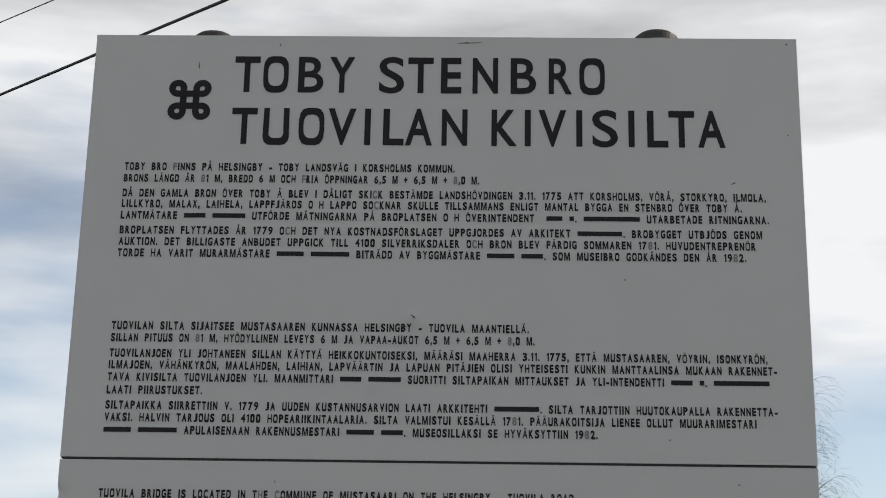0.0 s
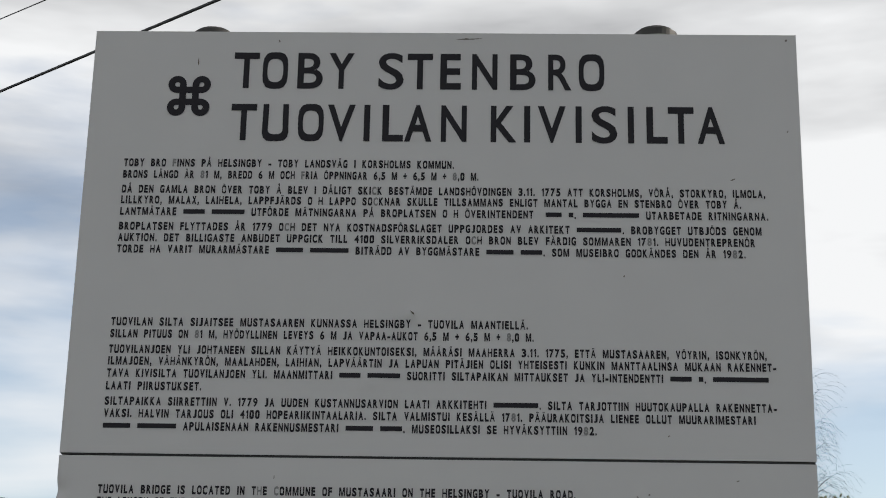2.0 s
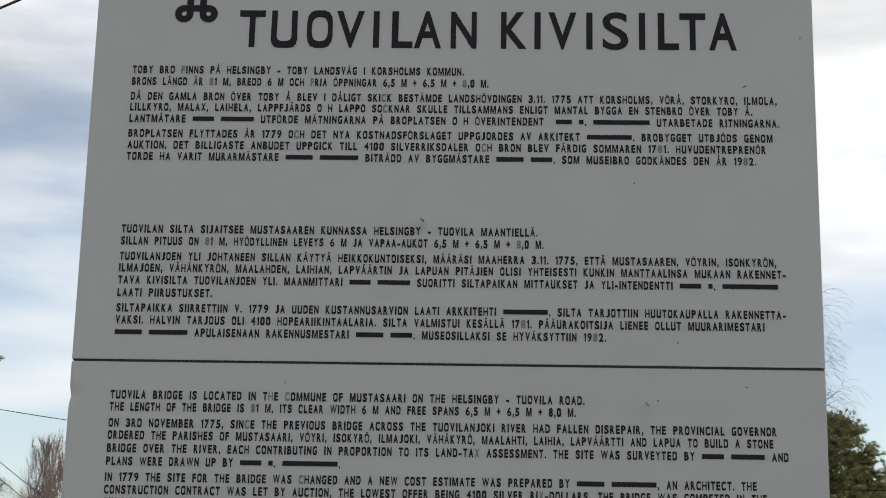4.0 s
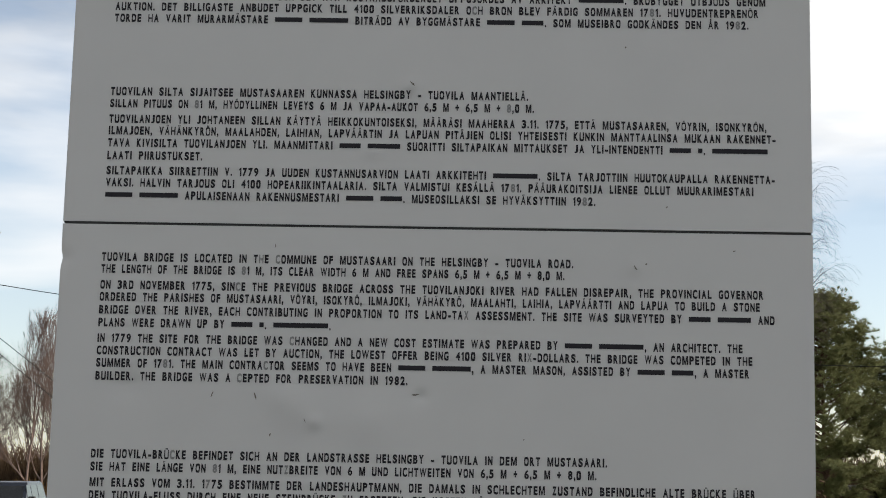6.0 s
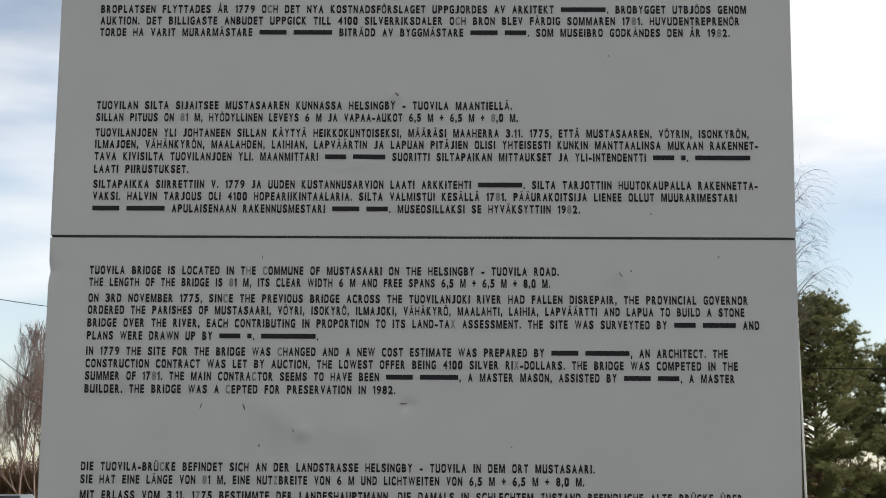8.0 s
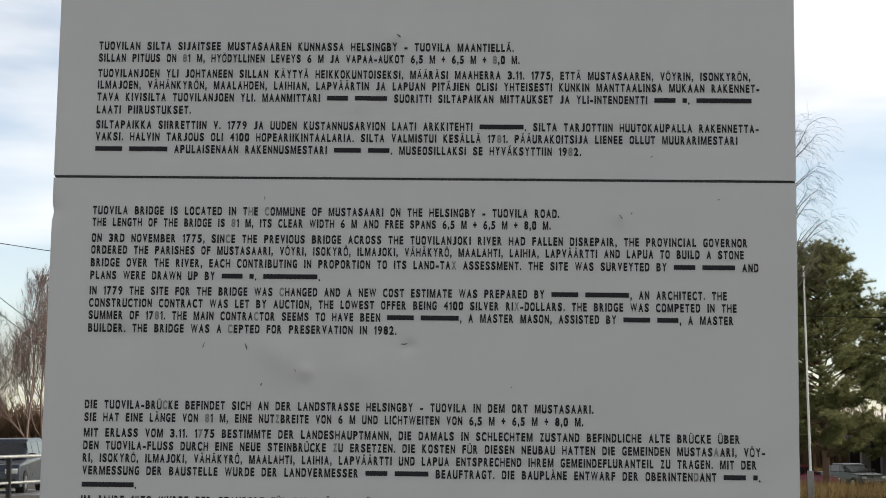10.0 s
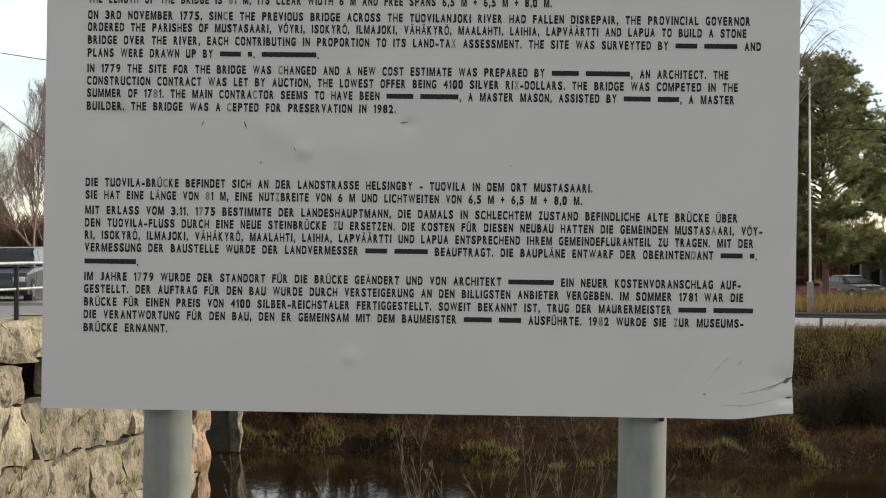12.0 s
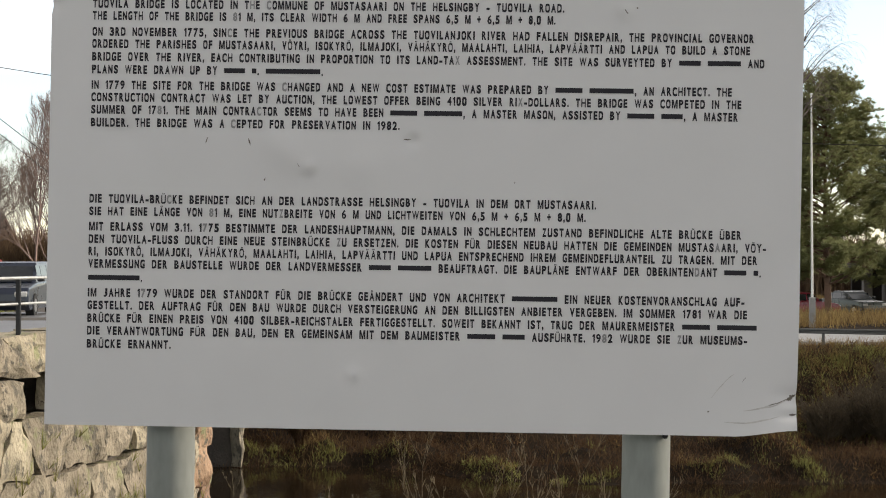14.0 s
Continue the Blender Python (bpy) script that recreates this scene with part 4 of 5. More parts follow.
def pine(loc, height, radius, rng, label, lean=0.0, low=0.16):
    """A pine with whorls of limbs, side shoots and bunches of needles on them."""
    t = thing("pine_tree", loc, label, "tree", "pines behind the road")
    trunk, limbs, needles = Tubes(), Tubes(), Tubes()
    p = Vector((0, 0, -0.3))
    n = 12
    pts = [p]
    for i in range(n):
        q = p + Vector((rng.uniform(-0.08, 0.08) + lean * 0.1, rng.uniform(-0.08, 0.08), height / n))
        trunk.seg(p, q, 0.24 * (1 - i / n) + 0.02, 0.24 * (1 - (i + 1) / n) + 0.02)
        p = q
        pts.append(p)

    def bunch(c, size):
        for k in range(26):
            d = (rnd_dir(rng) + Vector((0, 0, 0.45))).normalized()
            side = d.orthogonal().normalized()
            needles.spike(c - d * size * 0.15, d, side, size * rng.uniform(0.6, 1.15), 0.015)

    z = height * low
    while z < height - 0.3:
        s = z / height
        i = min(n - 1, int(s * n))
        base = pts[i].lerp(pts[i + 1], s * n - i)
        reach = radius * (1 - ((s - 0.35) / 0.68) ** 2 if s > 0.35 else 0.72 + 0.8 * (s - low)) ** 0.75 if s < 0.99 else 0.3
        for k in range(rng.randint(4, 6)):
            a = rng.uniform(0, 6.283)
            ln = max(0.5, reach * rng.uniform(0.6, 1.0))
            d = Vector((math.cos(a), math.sin(a), rng.uniform(-0.05, 0.25) + s * 0.5)).normalized()
            q = base
            m = max(3, int(ln / 0.45))
            for j in range(m):
                d = (d + rnd_dir(rng) * 0.13 + Vector((0, 0, 0.05))).normalized()
                e = q + d * (ln / m)
                limbs.seg(q, e, 0.05 * (1 - j / m) + 0.012, 0.05 * (1 - (j + 1) / m) + 0.010)
                q = e
                if j >= m * 0.25:
                    for c in range(9):
                        sd = (d + rnd_dir(rng) * 0.9)
                        sd.z = sd.z * 0.4 + 0.08
                        sd.normalize()
                        tip = q + sd * rng.uniform(0.25, 0.95)
                        limbs.seg(q, tip, 0.012, 0.006)
                        bunch(tip, 0.25)
                        bunch(q.lerp(tip, 0.8) + rnd_dir(rng) * 0.12, 0.26)
                        bunch(q.lerp(tip, 0.5), 0.26)
        z += rng.uniform(0.25, 0.42)
    trunk.ob("trunk", M_BARK, t)
    limbs.ob("branch_frame", M_BARK, t)
    needles.ob("crown", M_NEEDLE, t, "olive green needle bunches")
    return t


def grass(name, mat, label, spots, seed, length=(0.18, 0.42), width=0.007, lean=0.35):
    """Many blades standing on the ground at spots (x, y, spread, count)."""
    rng = random.Random(seed)
    g = Tubes()
    for x, y, spread, count in spots:
        for k in range(count):
            r = spread * math.sqrt(rng.random())
            a = rng.uniform(0, 6.283)
            px, py = x + r * math.cos(a), y + r * math.sin(a)
            d = Vector((rng.gauss(0, lean), rng.gauss(0, lean), 1)).normalized()
            b = rng.uniform(0, 6.283)
            g.blade(Vector((px, py, ground_z(px, py) - 0.02)), d, Vector((math.cos(b), math.sin(b), 0)), rng.uniform(*length), width, rng.uniform(-0.12, 0.12))
    return tagged(g.ob(name, mat), label, "grass", kind="stuff")


prng = random.Random(5)


def bank_spots(n, s0, s1, spread, count, x0=-6.5, x1=16.0, rng=prng):
    out = []
    for i in range(n):
        x = rng.uniform(x0, x1)
        out.append((x, shore(x) + rng.uniform(s0, s1), spread * rng.uniform(0.5, 1.4), count))
    return out


def tuft_spots(n, s0, s1, spread, count, least=0.35, x0=-6.5, x1=16.5, rng=prng):
    """Spots on top of the turf lumps."""
    out = []
    while len(out) < n:
        x = rng.uniform(x0, x1)
        y = shore(x) + rng.uniform(s0, s1)
        if hummock(x, y) > least:
            out.append((x, y, spread * rng.uniform(0.6, 1.3), count))
    return out


# extra blades past x 6 also imitate the brighter, unshaded part of the bank
grass("dead_grass", M_DEAD, "reddish-brown dead stems covering the river bank", bank_spots(520, 0.1, 9.4, 0.8, 60) + bank_spots(260, 0.05, 4.0, 0.7, 60) + bank_spots(260, 3.0, 9.8, 0.7, 60, 6.0, 16.5), 21, (0.08, 0.34), 0.008, 0.8)
grass("dry_grass", M_STRAW, "pale dry grass scattered over the river bank", tuft_spots(70, 0.3, 4.8, 0.4, 30, 0.15) + bank_spots(190, 4.0, 11.4, 0.4, 50, 6.0, 16.5), 22, (0.12, 0.42), 0.006, 0.6)
grass("green_grass", M_GRASS, "fresh green grass tufts along the far waterline", tuft_spots(70, 0.10, 1.0, 0.25, 60, 0.10) + tuft_spots(8, 2.0, 4.8, 0.3, 30, 0.1) + tuft_spots(60, 0.2, 4.0, 0.3, 45, 0.05, 6.0), 23, (0.08, 0.26), 0.006, 0.5)
grass("bank_top_grass", M_GRASS, "olive green grass on the slope below the far road", bank_spots(220, 4.4, 8.6, 0.40, 70, 6.5, 16.5) + bank_spots(150, 8.0, 9.2, 0.4, 110) + bank_spots(50, 2.5, 8.0, 0.5, 40, 7.0, 16.5), 24, (0.07, 0.20), 0.007, 0.6)
grass("dead_leaves", M_DRYLEAF, "ochre dead leaves and stalks on the slope", bank_spots(90, 4.5, 9.0, 0.35, 60, 6.0, 16.5) + bank_spots(25, 0.5, 4.0, 0.3, 40), 27, (0.05, 0.18), 0.014, 1.2)
grass("verge_grass", M_STRAW, "dry roadside grass in front of parked cars", [(prng.uniform(11.5, 26), prng.uniform(56, 80), 0.9, 45) for _ in range(170)], 25, (0.3, 0.9), 0.012, 0.3)
grass("field_grass", M_STRAW, "pale dry grass on the field under the pines", [(prng.uniform(14, 44), prng.uniform(92, 122), 1.6, 40) for _ in range(260)], 28, (0.25, 0.6), 0.04, 0.4)
grass("roadside_grass", M_GRASS, "green grass beside the road behind the railing", [(prng.uniform(-30, -14.5), prng.uniform(44, 80), 1.5, 60) for _ in range(150)], 26, (0.15, 0.35), 0.02, 0.4)


def twiggy_shrub(loc, height, rng, mat, label, stems=7, fine=0.003, name="shrub", depth=2, spread=0.42, r=0.006, kids=(1, 2), lean=0.3, shrink=0.42, twist=0.09):
    t = thing(name, loc, label, "shrub")
    tb = Tubes()
    for k in range(stems):
        a = rng.uniform(0, 6.283)
        d = Vector((math.cos(a) * lean, math.sin(a) * lean, 1)).normalized()
        grow(tb, Vector((rng.uniform(-0.08, 0.08), rng.uniform(-0.08, 0.08), -0.05)), d, height * rng.uniform(0.6, 0.95), r, depth, rng, spread, 0, 0.10, kids, shrink, twist, fine)
    tb.ob("crown", mat, t)
    return t


# leafless willow shoots on the near bank, in front of the water
for x, y, top, st in ((-1.72, 8.0, 0.02, 2), (-0.90, 8.0, 0.02, 2), (-0.25, 8.0, 0.21, 6), (0.39, 8.0, 0.27, 8), (0.15, 8.1, -0.05, 2), (0.84, 8.0, 0.13, 4), (1.59, 8.0, -0.08, 5), (2.58, 8.0, -0.07, 4), (1.0, 8.2, -0.02, 2)):
    gz = ground_z(x, y)
    twiggy_shrub((x, y, gz), (top - gz) * 0.98, random.Random(int(x * 100) + 7), M_PALETWIG, "thin pale leafless willow shoots on the near bank", st, 0.0012, "willow_shoots", 2, 0.50, 0.0019, (1, 3), 0.19, 0.22, 0.12)
# dark bare bushes at the foot of the far slope
for x, y, h in ((8.3, 33.6, 0.95), (9.0, 34.0, 1.1), (9.7, 33.7, 1.15), (10.4, 34.1, 1.1), (11.1, 33.6, 1.15), (11.8, 34.0, 1.1), (12.6, 33.7, 1.0), (10.0, 35.2, 1.0), (11.4, 35.3, 1.0), (3.2, 35.5, 0.9), (0.4, 36.2, 1.0), (-1.6, 36.8, 1.1)):
    twiggy_shrub((x, y, ground_z(x, y)), h, random.Random(int(x * 37) + 3), M_BUSH, "dark brown leafless bush on the river bank", 44, 0.006, "bush", 2, 0.6, 0.012, (2, 3), 0.85)

pine((18.9, 79.5, -2.0), 13.1, 4.1, random.Random(31), "tall olive-green pine behind the parked cars", 0.0, 0.17)
pine((25.0, 84.0, -2.0), 10.6, 4.3, random.Random(32), "broad pine beside the dark shed", -0.2, 0.20)
pine((17.3, 88.0, -2.0), 12.8, 3.4, random.Random(33), "dark pine standing behind the flagpole", 0.0, 0.15)
pine((29.5, 92.0, -2.0), 11.6, 4.6, random.Random(34), "pine in the row behind the shed", 0.0, 0.15)


def birch(loc, height, rng, label):
    """A leafless birch: a pale trunk, rising limbs, and fine hanging twigs."""
    t = thing("birch_tree", loc, label, "tree")
    trunk, limbs, twigs = Tubes(), Tubes(), Tubes()
    p, d, n = Vector((0, 0, -0.3)), Vector((0, 0, 1)), 10
    for i in range(n):
        d = (d + rnd_dir(rng) * 0.05 + Vector((0, 0, 0.15))).normalized()
        q = p + d * (height * 0.93 / n)
        trunk.seg(p, q, 0.16 * (1 - i / n) + 0.015, 0.16 * (1 - (i + 1) / n) + 0.015)
        p = q
        if i < 5:
            continue
        for k in range(6):
            a = rng.uniform(0, 6.283)
            e = Vector((math.cos(a), math.sin(a), 0.85)).normalized()
            s = q.copy()
            ln = 3.0 * (1.2 - 0.55 * i / n) * rng.uniform(0.7, 1.1)
            for j in range(5):
                e = (e + rnd_dir(rng) * 0.16 + Vector((0, 0, 0.10 - 0.07 * j))).normalized()
                u = s + e * (ln / 5)
                limbs.seg(s, u, 0.035 * (1 - j / 5) + 0.006, 0.035 * (1 - (j + 1) / 5) + 0.006)
                s = u
                if j < 1:
                    continue
                for m in range(6):
                    f = (e + rnd_dir(rng) * 0.8).normalized()
                    w = s.copy()
                    for x in range(6):
                        f = (f + Vector((0, 0, -0.28)) + rnd_dir(rng) * 0.15).normalized()
                        g = w + f * rng.uniform(0.14, 0.26)
                        twigs.seg(w, g, 0.0038, 0.003)
                        w = g
    trunk.ob("trunk", M_BIRCH, t, "white birch trunk")
    tagged(limbs.ob("branch_frame", M_TWIG, t), kind="stuff")
    twigs.ob("crown", M_TWIG, t, "thin hanging leafless twigs")
    return t


birch((11.85, 55.0, -1.2), 13.8, random.Random(41), "tall leafless birch with hanging twigs behind the board")

# one shrub shows; the others are added to darken the reflection in the water
for sx, ss, sh, sd in ((-4.3, 1.6, 1.3, 91), (-3.2, 3.0, 1.5, 92), (-2.2, 4.2, 1.4, 93), (-1.0, 5.0, 1.5, 94)):
    sy = shore(sx) + ss
    twiggy_shrub((sx, sy, ground_z(sx, sy) - 0.05), sh, random.Random(sd), M_DEAD, "low reddish-brown leafless shrub in a clump extended to darken the water", stems=34, fine=0.006, r=0.010, lean=0.5)

# bare trees and brush beyond the road
bare_tree((-24.25, 80, -0.65), 10.3, random.Random(51), M_REDTWIG, "slender leafless tree with reddish twigs beyond the road", 0.08, 0.15, 4, 0.42, 0.2)
bare_tree((-23.7, 81, -0.65), 10.6, random.Random(52), M_REDTWIG, "slender leafless tree with reddish twigs beyond the road", 0.07, 0.12, 4, 0.38, 0.2)
bare_tree((-23.1, 83, -0.65), 9.6, random.Random(53), M_TWIG, "thin leafless tree beyond the road", 0.07, 0.12, 4, 0.38, 0.2)
bare_tree((-23.1, 70, -0.65), 8.0, random.Random(54), M_TWIG, "spreading leafless tree with a forked trunk", 0.15, 0.28, 4, 0.75, 0.06)
bare_tree((-26.6, 76, -0.65), 8.4, random.Random(55), M_TWIG, "leafless tree beside the pale house", 0.13, 0.25, 4, 0.7)
hedge = Tubes()
hr = random.Random(61)
for i in range(2600):
    x = hr.uniform(-42, -16)
    y = 86 + hr.uniform(-2, 3)
    h = 4.0 + 0.5 * noise.noise(Vector((x * 0.25, 0, 0))) + hr.uniform(-0.5, 0.5)
    p = Vector((x, y, -0.7))
    d = Vector((hr.gauss(0, 0.12), hr.gauss(0, 0.12), 1)).normalized()
    q = p + d * h * 0.6
    hedge.seg(p, q, 0.03, 0.02)
    for k in range(6):
        e = (d + rnd_dir(hr) * 0.6).normalized()
        s = p.lerp(q, hr.uniform(0.2, 1))
        hedge.seg(s, s + e * h * 0.42, 0.018, 0.010)
for i in range(2600):
    x = hr.uniform(8, 75)
    y = 125 + hr.uniform(-4, 6)
    h = 5.0 + 2.4 * noise.noise(Vector((x * 0.15, 3, 0))) + hr.uniform(-1, 1)
    p = Vector((x, y, -2.1))
    d = Vector((hr.gauss(0, 0.1), hr.gauss(0, 0.1), 1)).normalized()
    q = p + d * h * 0.7
    hedge.seg(p, q, 0.06, 0.03)
    for k in range(6):
        e = (d + rnd_dir(hr) * 0.6).normalized()
        s = p.lerp(q, hr.uniform(0.2, 1))
        hedge.seg(s, s + e * h * 0.3, 0.03, 0.015)
tagged(hedge.ob("brush", M_HEDGE), "thick brown leafless brush along the field edge", "brush", kind="stuff")


# ---- bridge railing, lamps, cables, guard rail ----
def along(y, off=0.35):
    return Vector((FACE_A.x + (y - FACE_A.y) * 0.3297 - off, y))


railing = thing("bridge_railing", (0, 0, 0), "black steel railing posts with pale tubular rails on the bridge parapet", "railing")
for k in range(-3, 5):
    q = along(19.34 + 2.1 * k)
    bm = box((q.x - 0.032, q.y - 0.032, 0.20), (q.x + 0.032, q.y + 0.032, 1.20), 0.006)
    box((q.x - 0.07, q.y - 0.07, 0.19), (q.x + 0.07, q.y + 0.07, 0.215), 0.004, bm)
    part("post", bm, M_RAILDARK, railing)
a, b = along(12.6), along(28.2)
part("top_rail", rod((a.x, a.y, 1.222), (b.x, b.y, 1.222), 0.024, n=12), M_ZINC, railing, "pale galvanised top rail")
part("middle_rail", rod((a.x, a.y, 0.845), (b.x, b.y, 0.845), 0.020, n=12), M_ZINC, railing, "pale galvanised middle rail")

guard = thing("guard_rail", (0, 0, 0), "grey steel guard rail along the far road", "guard rail")


def guard_y(x):
    return 41.8 - 0.20 * x


gbeam = bmesh.new()
prof = [(0.0, -0.075), (0.04, -0.058), (0.04, -0.028), (0.0, -0.012), (0.0, 0.012), (0.04, 0.028), (0.04, 0.058), (0.0, 0.075)]
xs = (-6.0, 40.0)
rows_ = [[gbeam.verts.new((x, guard_y(x) - py, -0.592 + pz - 0.012 * (x - 9))) for py, pz in prof] for x in xs]
rows_ += [[gbeam.verts.new((x, guard_y(x) - py + 0.006, -0.592 + pz - 0.012 * (x - 9))) for py, pz in prof] for x in xs]
for r0, r1 in ((0, 1), (2, 3)):
    for i in range(len(prof) - 1):
        gbeam.faces.new((rows_[r0][i], rows_[r1][i], rows_[r1][i + 1], rows_[r0][i + 1]))
part("beam", gbeam, M_GUARD, guard)
for k in range(12):
    x = 9.66 + 4.0 * (k - 4)
    part("post", box((x - 0.035, guard_y(x) + 0.005, -1.5), (x + 0.035, guard_y(x) + 0.09, -0.53 - 0.012 * (x - 9)), 0.005), M_GUARD, guard)

flagpole = thing("flagpole", (13.06, 57.0, -1.28), "slim white flagpole hinged in a short grey base", "flagpole")
part("pole", rod((0, 0, 0.25), (0, 0, 9.05), 0.052, 0.03, n=14), M_WHITE, flagpole)
part("base", box((-0.11, -0.10, -0.3), (0.11, 0.10, 1.15), 0.01), M_CONCRETE, flagpole, "grey concrete hinge base")
bm = rod((0, 0, 9.05), (0, 0, 9.10), 0.05, n=12)
part("cap", bm, M_WHITE, flagpole)


def street_lamp(loc, height, arm, rz, label):
    t = thing("street_lamp", loc, label, "street lamp", rz=rz)
    part("pole", rod((0, 0, -0.3), (0, 0, height), 0.085, 0.05, n=14), M_ZINC, t)
    part("arm", rod((0, 0, height - 0.03), (arm, 0, height + 0.22), 0.032, 0.026, n=10), M_ZINC, t)
    bm = prism([(arm - 0.05, height + 0.16), (arm + 0.62, height + 0.20), (arm + 0.66, height + 0.25), (arm + 0.5, height + 0.32), (arm, height + 0.30)], 0.24, 0.02)
    head = part("head", bm, M_WHITE, t, "pale luminaire head")
    part("lens", box((arm + 0.12, -0.09, height + 0.135), (arm + 0.55, 0.09, height + 0.165), 0.01), M_LAMPCLEAR, head, "clear lamp cover")
    return t


street_lamp((-16.55, 42.0, -0.6), 9.12, 1.75, 0, "galvanised street lamp with a pale head over the road")


def cable(pts, r, label, sag=0.0):
    a, b = Vector(pts[0]), Vector(pts[1])
    n, m = 24, 6
    d = (b - a).normalized()
    u = d.orthogonal().normalized()
    w = d.cross(u)
    v = []
    for i in range(n + 1):
        s = i / n
        p = a.lerp(b, s) - Vector((0, 0, sag * 4 * s * (1 - s)))
        v += [p + (u * math.cos(6.2832 * j / m) + w * math.sin(6.2832 * j / m)) * r for j in range(m)]
    f = [(i * m + j, i * m + (j + 1) % m, (i + 1) * m + (j + 1) % m, (i + 1) * m + j) for i in range(n) for j in range(m)]
    return tagged(mesh_ob("overhead_cable", v, f, M_CABLE), label, "cable", "overhead cables")


def line_through(p, q, s0, s1):
    p, q = Vector(p), Vector(q)
    return [p + (q - p) * s0, p + (q - p) * s1]


cable(line_through((-7.495, 20.0, 10.971), (-3.028, 15.0, 10.202), -6.0, 3.2), 0.024, "thick black overhead cable against the cloudy sky")
cable(line_through((-10.952, 30.0, 16.893), (-9.124, 28.0, 16.497), -14.0, 14.0), 0.015, "thin overhead wire high above the road")
cable([(-40.0, 60, 13.5), (48.0, 60, 7.1)], 0.016, "thin overhead wire crossing far behind the board", 3.7)
cable(line_through((-16.93, 50, 6.608), (-16.558, 55, 5.564), -2.5, 6.0), 0.014, "thin wire sloping down beyond the road")
cable(line_through((-16.923, 50, 6.072), (-16.66, 55, 5.023), -2.5, 6.0), 0.014, "thin wire sloping down beyond the road")


# ---- cars ----
def car(loc, rz, paint, label, length=4.4, estate=True, height=1.44):
    t = thing("car", loc, label, "car", rz=rz)
    L = length / 2
    low = [(-L, 0.32), (-L - 0.02, 0.55), (-L + 0.03, 0.88), (-L * 0.52, 0.93), (L * 0.42, 0.90), (L * 0.92, 0.78), (L, 0.62), (L + 0.01, 0.36), (L * 0.9, 0.20), (-L * 0.9, 0.20)]
    body = part("body", prism(low, 1.72, 0.05, taper=lambda z: 1.0 - 0.10 * max(0, z - 0.55)), paint, t, smooth=False)
    rear = -L + 0.10 if estate else -L * 0.62
    house = [(rear, 0.90), (rear + (0.22 if estate else 0.45), height - 0.05), (rear + 0.5, height), (L * 0.02, height), (L * 0.10, height - 0.03), (L * 0.46, 0.88)]
    part("roof", prism(house, 1.62, 0.04, taper=lambda z: 1.0 - 0.30 * max(0, z - 0.88)), paint, t)
    # glass, set just proud of the cabin
    for s in (-1, 1):
        for xa, xb in ((rear + 0.22, -L * 0.44), (-L * 0.40, -L * 0.02), (L * 0.01, L * 0.30)):
            bm = bmesh.new()
            ya, yb = s * 0.81 * (1.0 - 0.30 * 0.08) + s * 0.006, s * 0.81 * (1.0 - 0.30 * (height - 0.10 - 0.88)) + s * 0.006
            inset = 0.16 if xb > L * 0.2 else 0.02
            back = 0.12 if xa < -L * 0.6 else 0.0
            q = [(xa, ya, 0.96), (xb, ya, 0.96), (xb - inset, yb, height - 0.10), (xa + back, yb, height - 0.10)]
            vs = [bm.verts.new(c) for c in q] + [bm.verts.new((c[0], c[1] - s * 0.02, c[2])) for c in q]
            bm.faces.new(vs[:4])
            for i in range(4):
                bm.faces.new((vs[i], vs[(i + 1) % 4], vs[4 + (i + 1) % 4], vs[4 + i]))
            part("side_window", bm, M_GLASS, t, "dark tinted side window")
    for nm, xa, xb in (("windscreen", L * 0.455, L * 0.125), ("rear_window", rear - 0.006, rear + (0.20 if estate else 0.42))):
        bm = bmesh.new()
        sg = 1 if nm == "windscreen" else -1
        q = [(xa + sg * 0.008, -0.70, 0.93), (xa + sg * 0.008, 0.70, 0.93), (xb + sg * 0.012, 0.62, height - 0.08), (xb + sg * 0.012, -0.62, height - 0.08)]
        vs = [bm.verts.new(c) for c in q] + [bm.verts.new((c[0] - sg * 0.03, c[1], c[2] - 0.01)) for c in q]
        bm.faces.new(vs[:4])
        for i in range(4):
            bm.faces.new((vs[i], vs[(i + 1) % 4], vs[4 + (i + 1) % 4], vs[4 + i]))
        part(nm, bm, M_GLASS, t, "dark reflecting glass")
    for x in (-L * 0.60, L * 0.62):
        for s in (-1, 1):
            wheel = part("wheel", rod((x, s * 0.66, 0.31), (x, s * 0.875, 0.31), 0.31, n=24), M_TYRE, t, "black tyre")
            bm = rod((x, s * 0.84, 0.31), (x, s * 0.884, 0.31), 0.20, 0.17, n=20)
            part("rim", bm, M_RIM, wheel, "silver wheel rim")
    for s in (-1, 1):
        part("tail_light", box((-L - 0.035, s * 0.70 - 0.12, 0.62), (-L + 0.06, s * 0.70 + 0.12, 0.84), 0.02), M_LAMPRED, t, "red tail light")
        part("headlight", box((L - 0.12, s * 0.66 - 0.16, 0.55), (L + 0.025, s * 0.66 + 0.16, 0.69), 0.03), M_LAMPCLEAR, t, "clear headlight")
        part("mirror", box((L * 0.34, s * 0.92 - 0.09, 0.93), (L * 0.42, s * 0.92 + 0.09, 1.06), 0.03), M_TRIM, t)
    part("bumper", box((-L - 0.07, -0.82, 0.34), (-L + 0.10, 0.82, 0.50), 0.03), M_TRIM, t)
    part("bumper", box((L - 0.10, -0.80, 0.30), (L + 0.06, 0.80, 0.45), 0.03), M_TRIM, t)
    part("number_plate", box((-L - 0.082, -0.26, 0.53), (-L - 0.03, 0.26, 0.64)), M_PLATE, t)
    return t


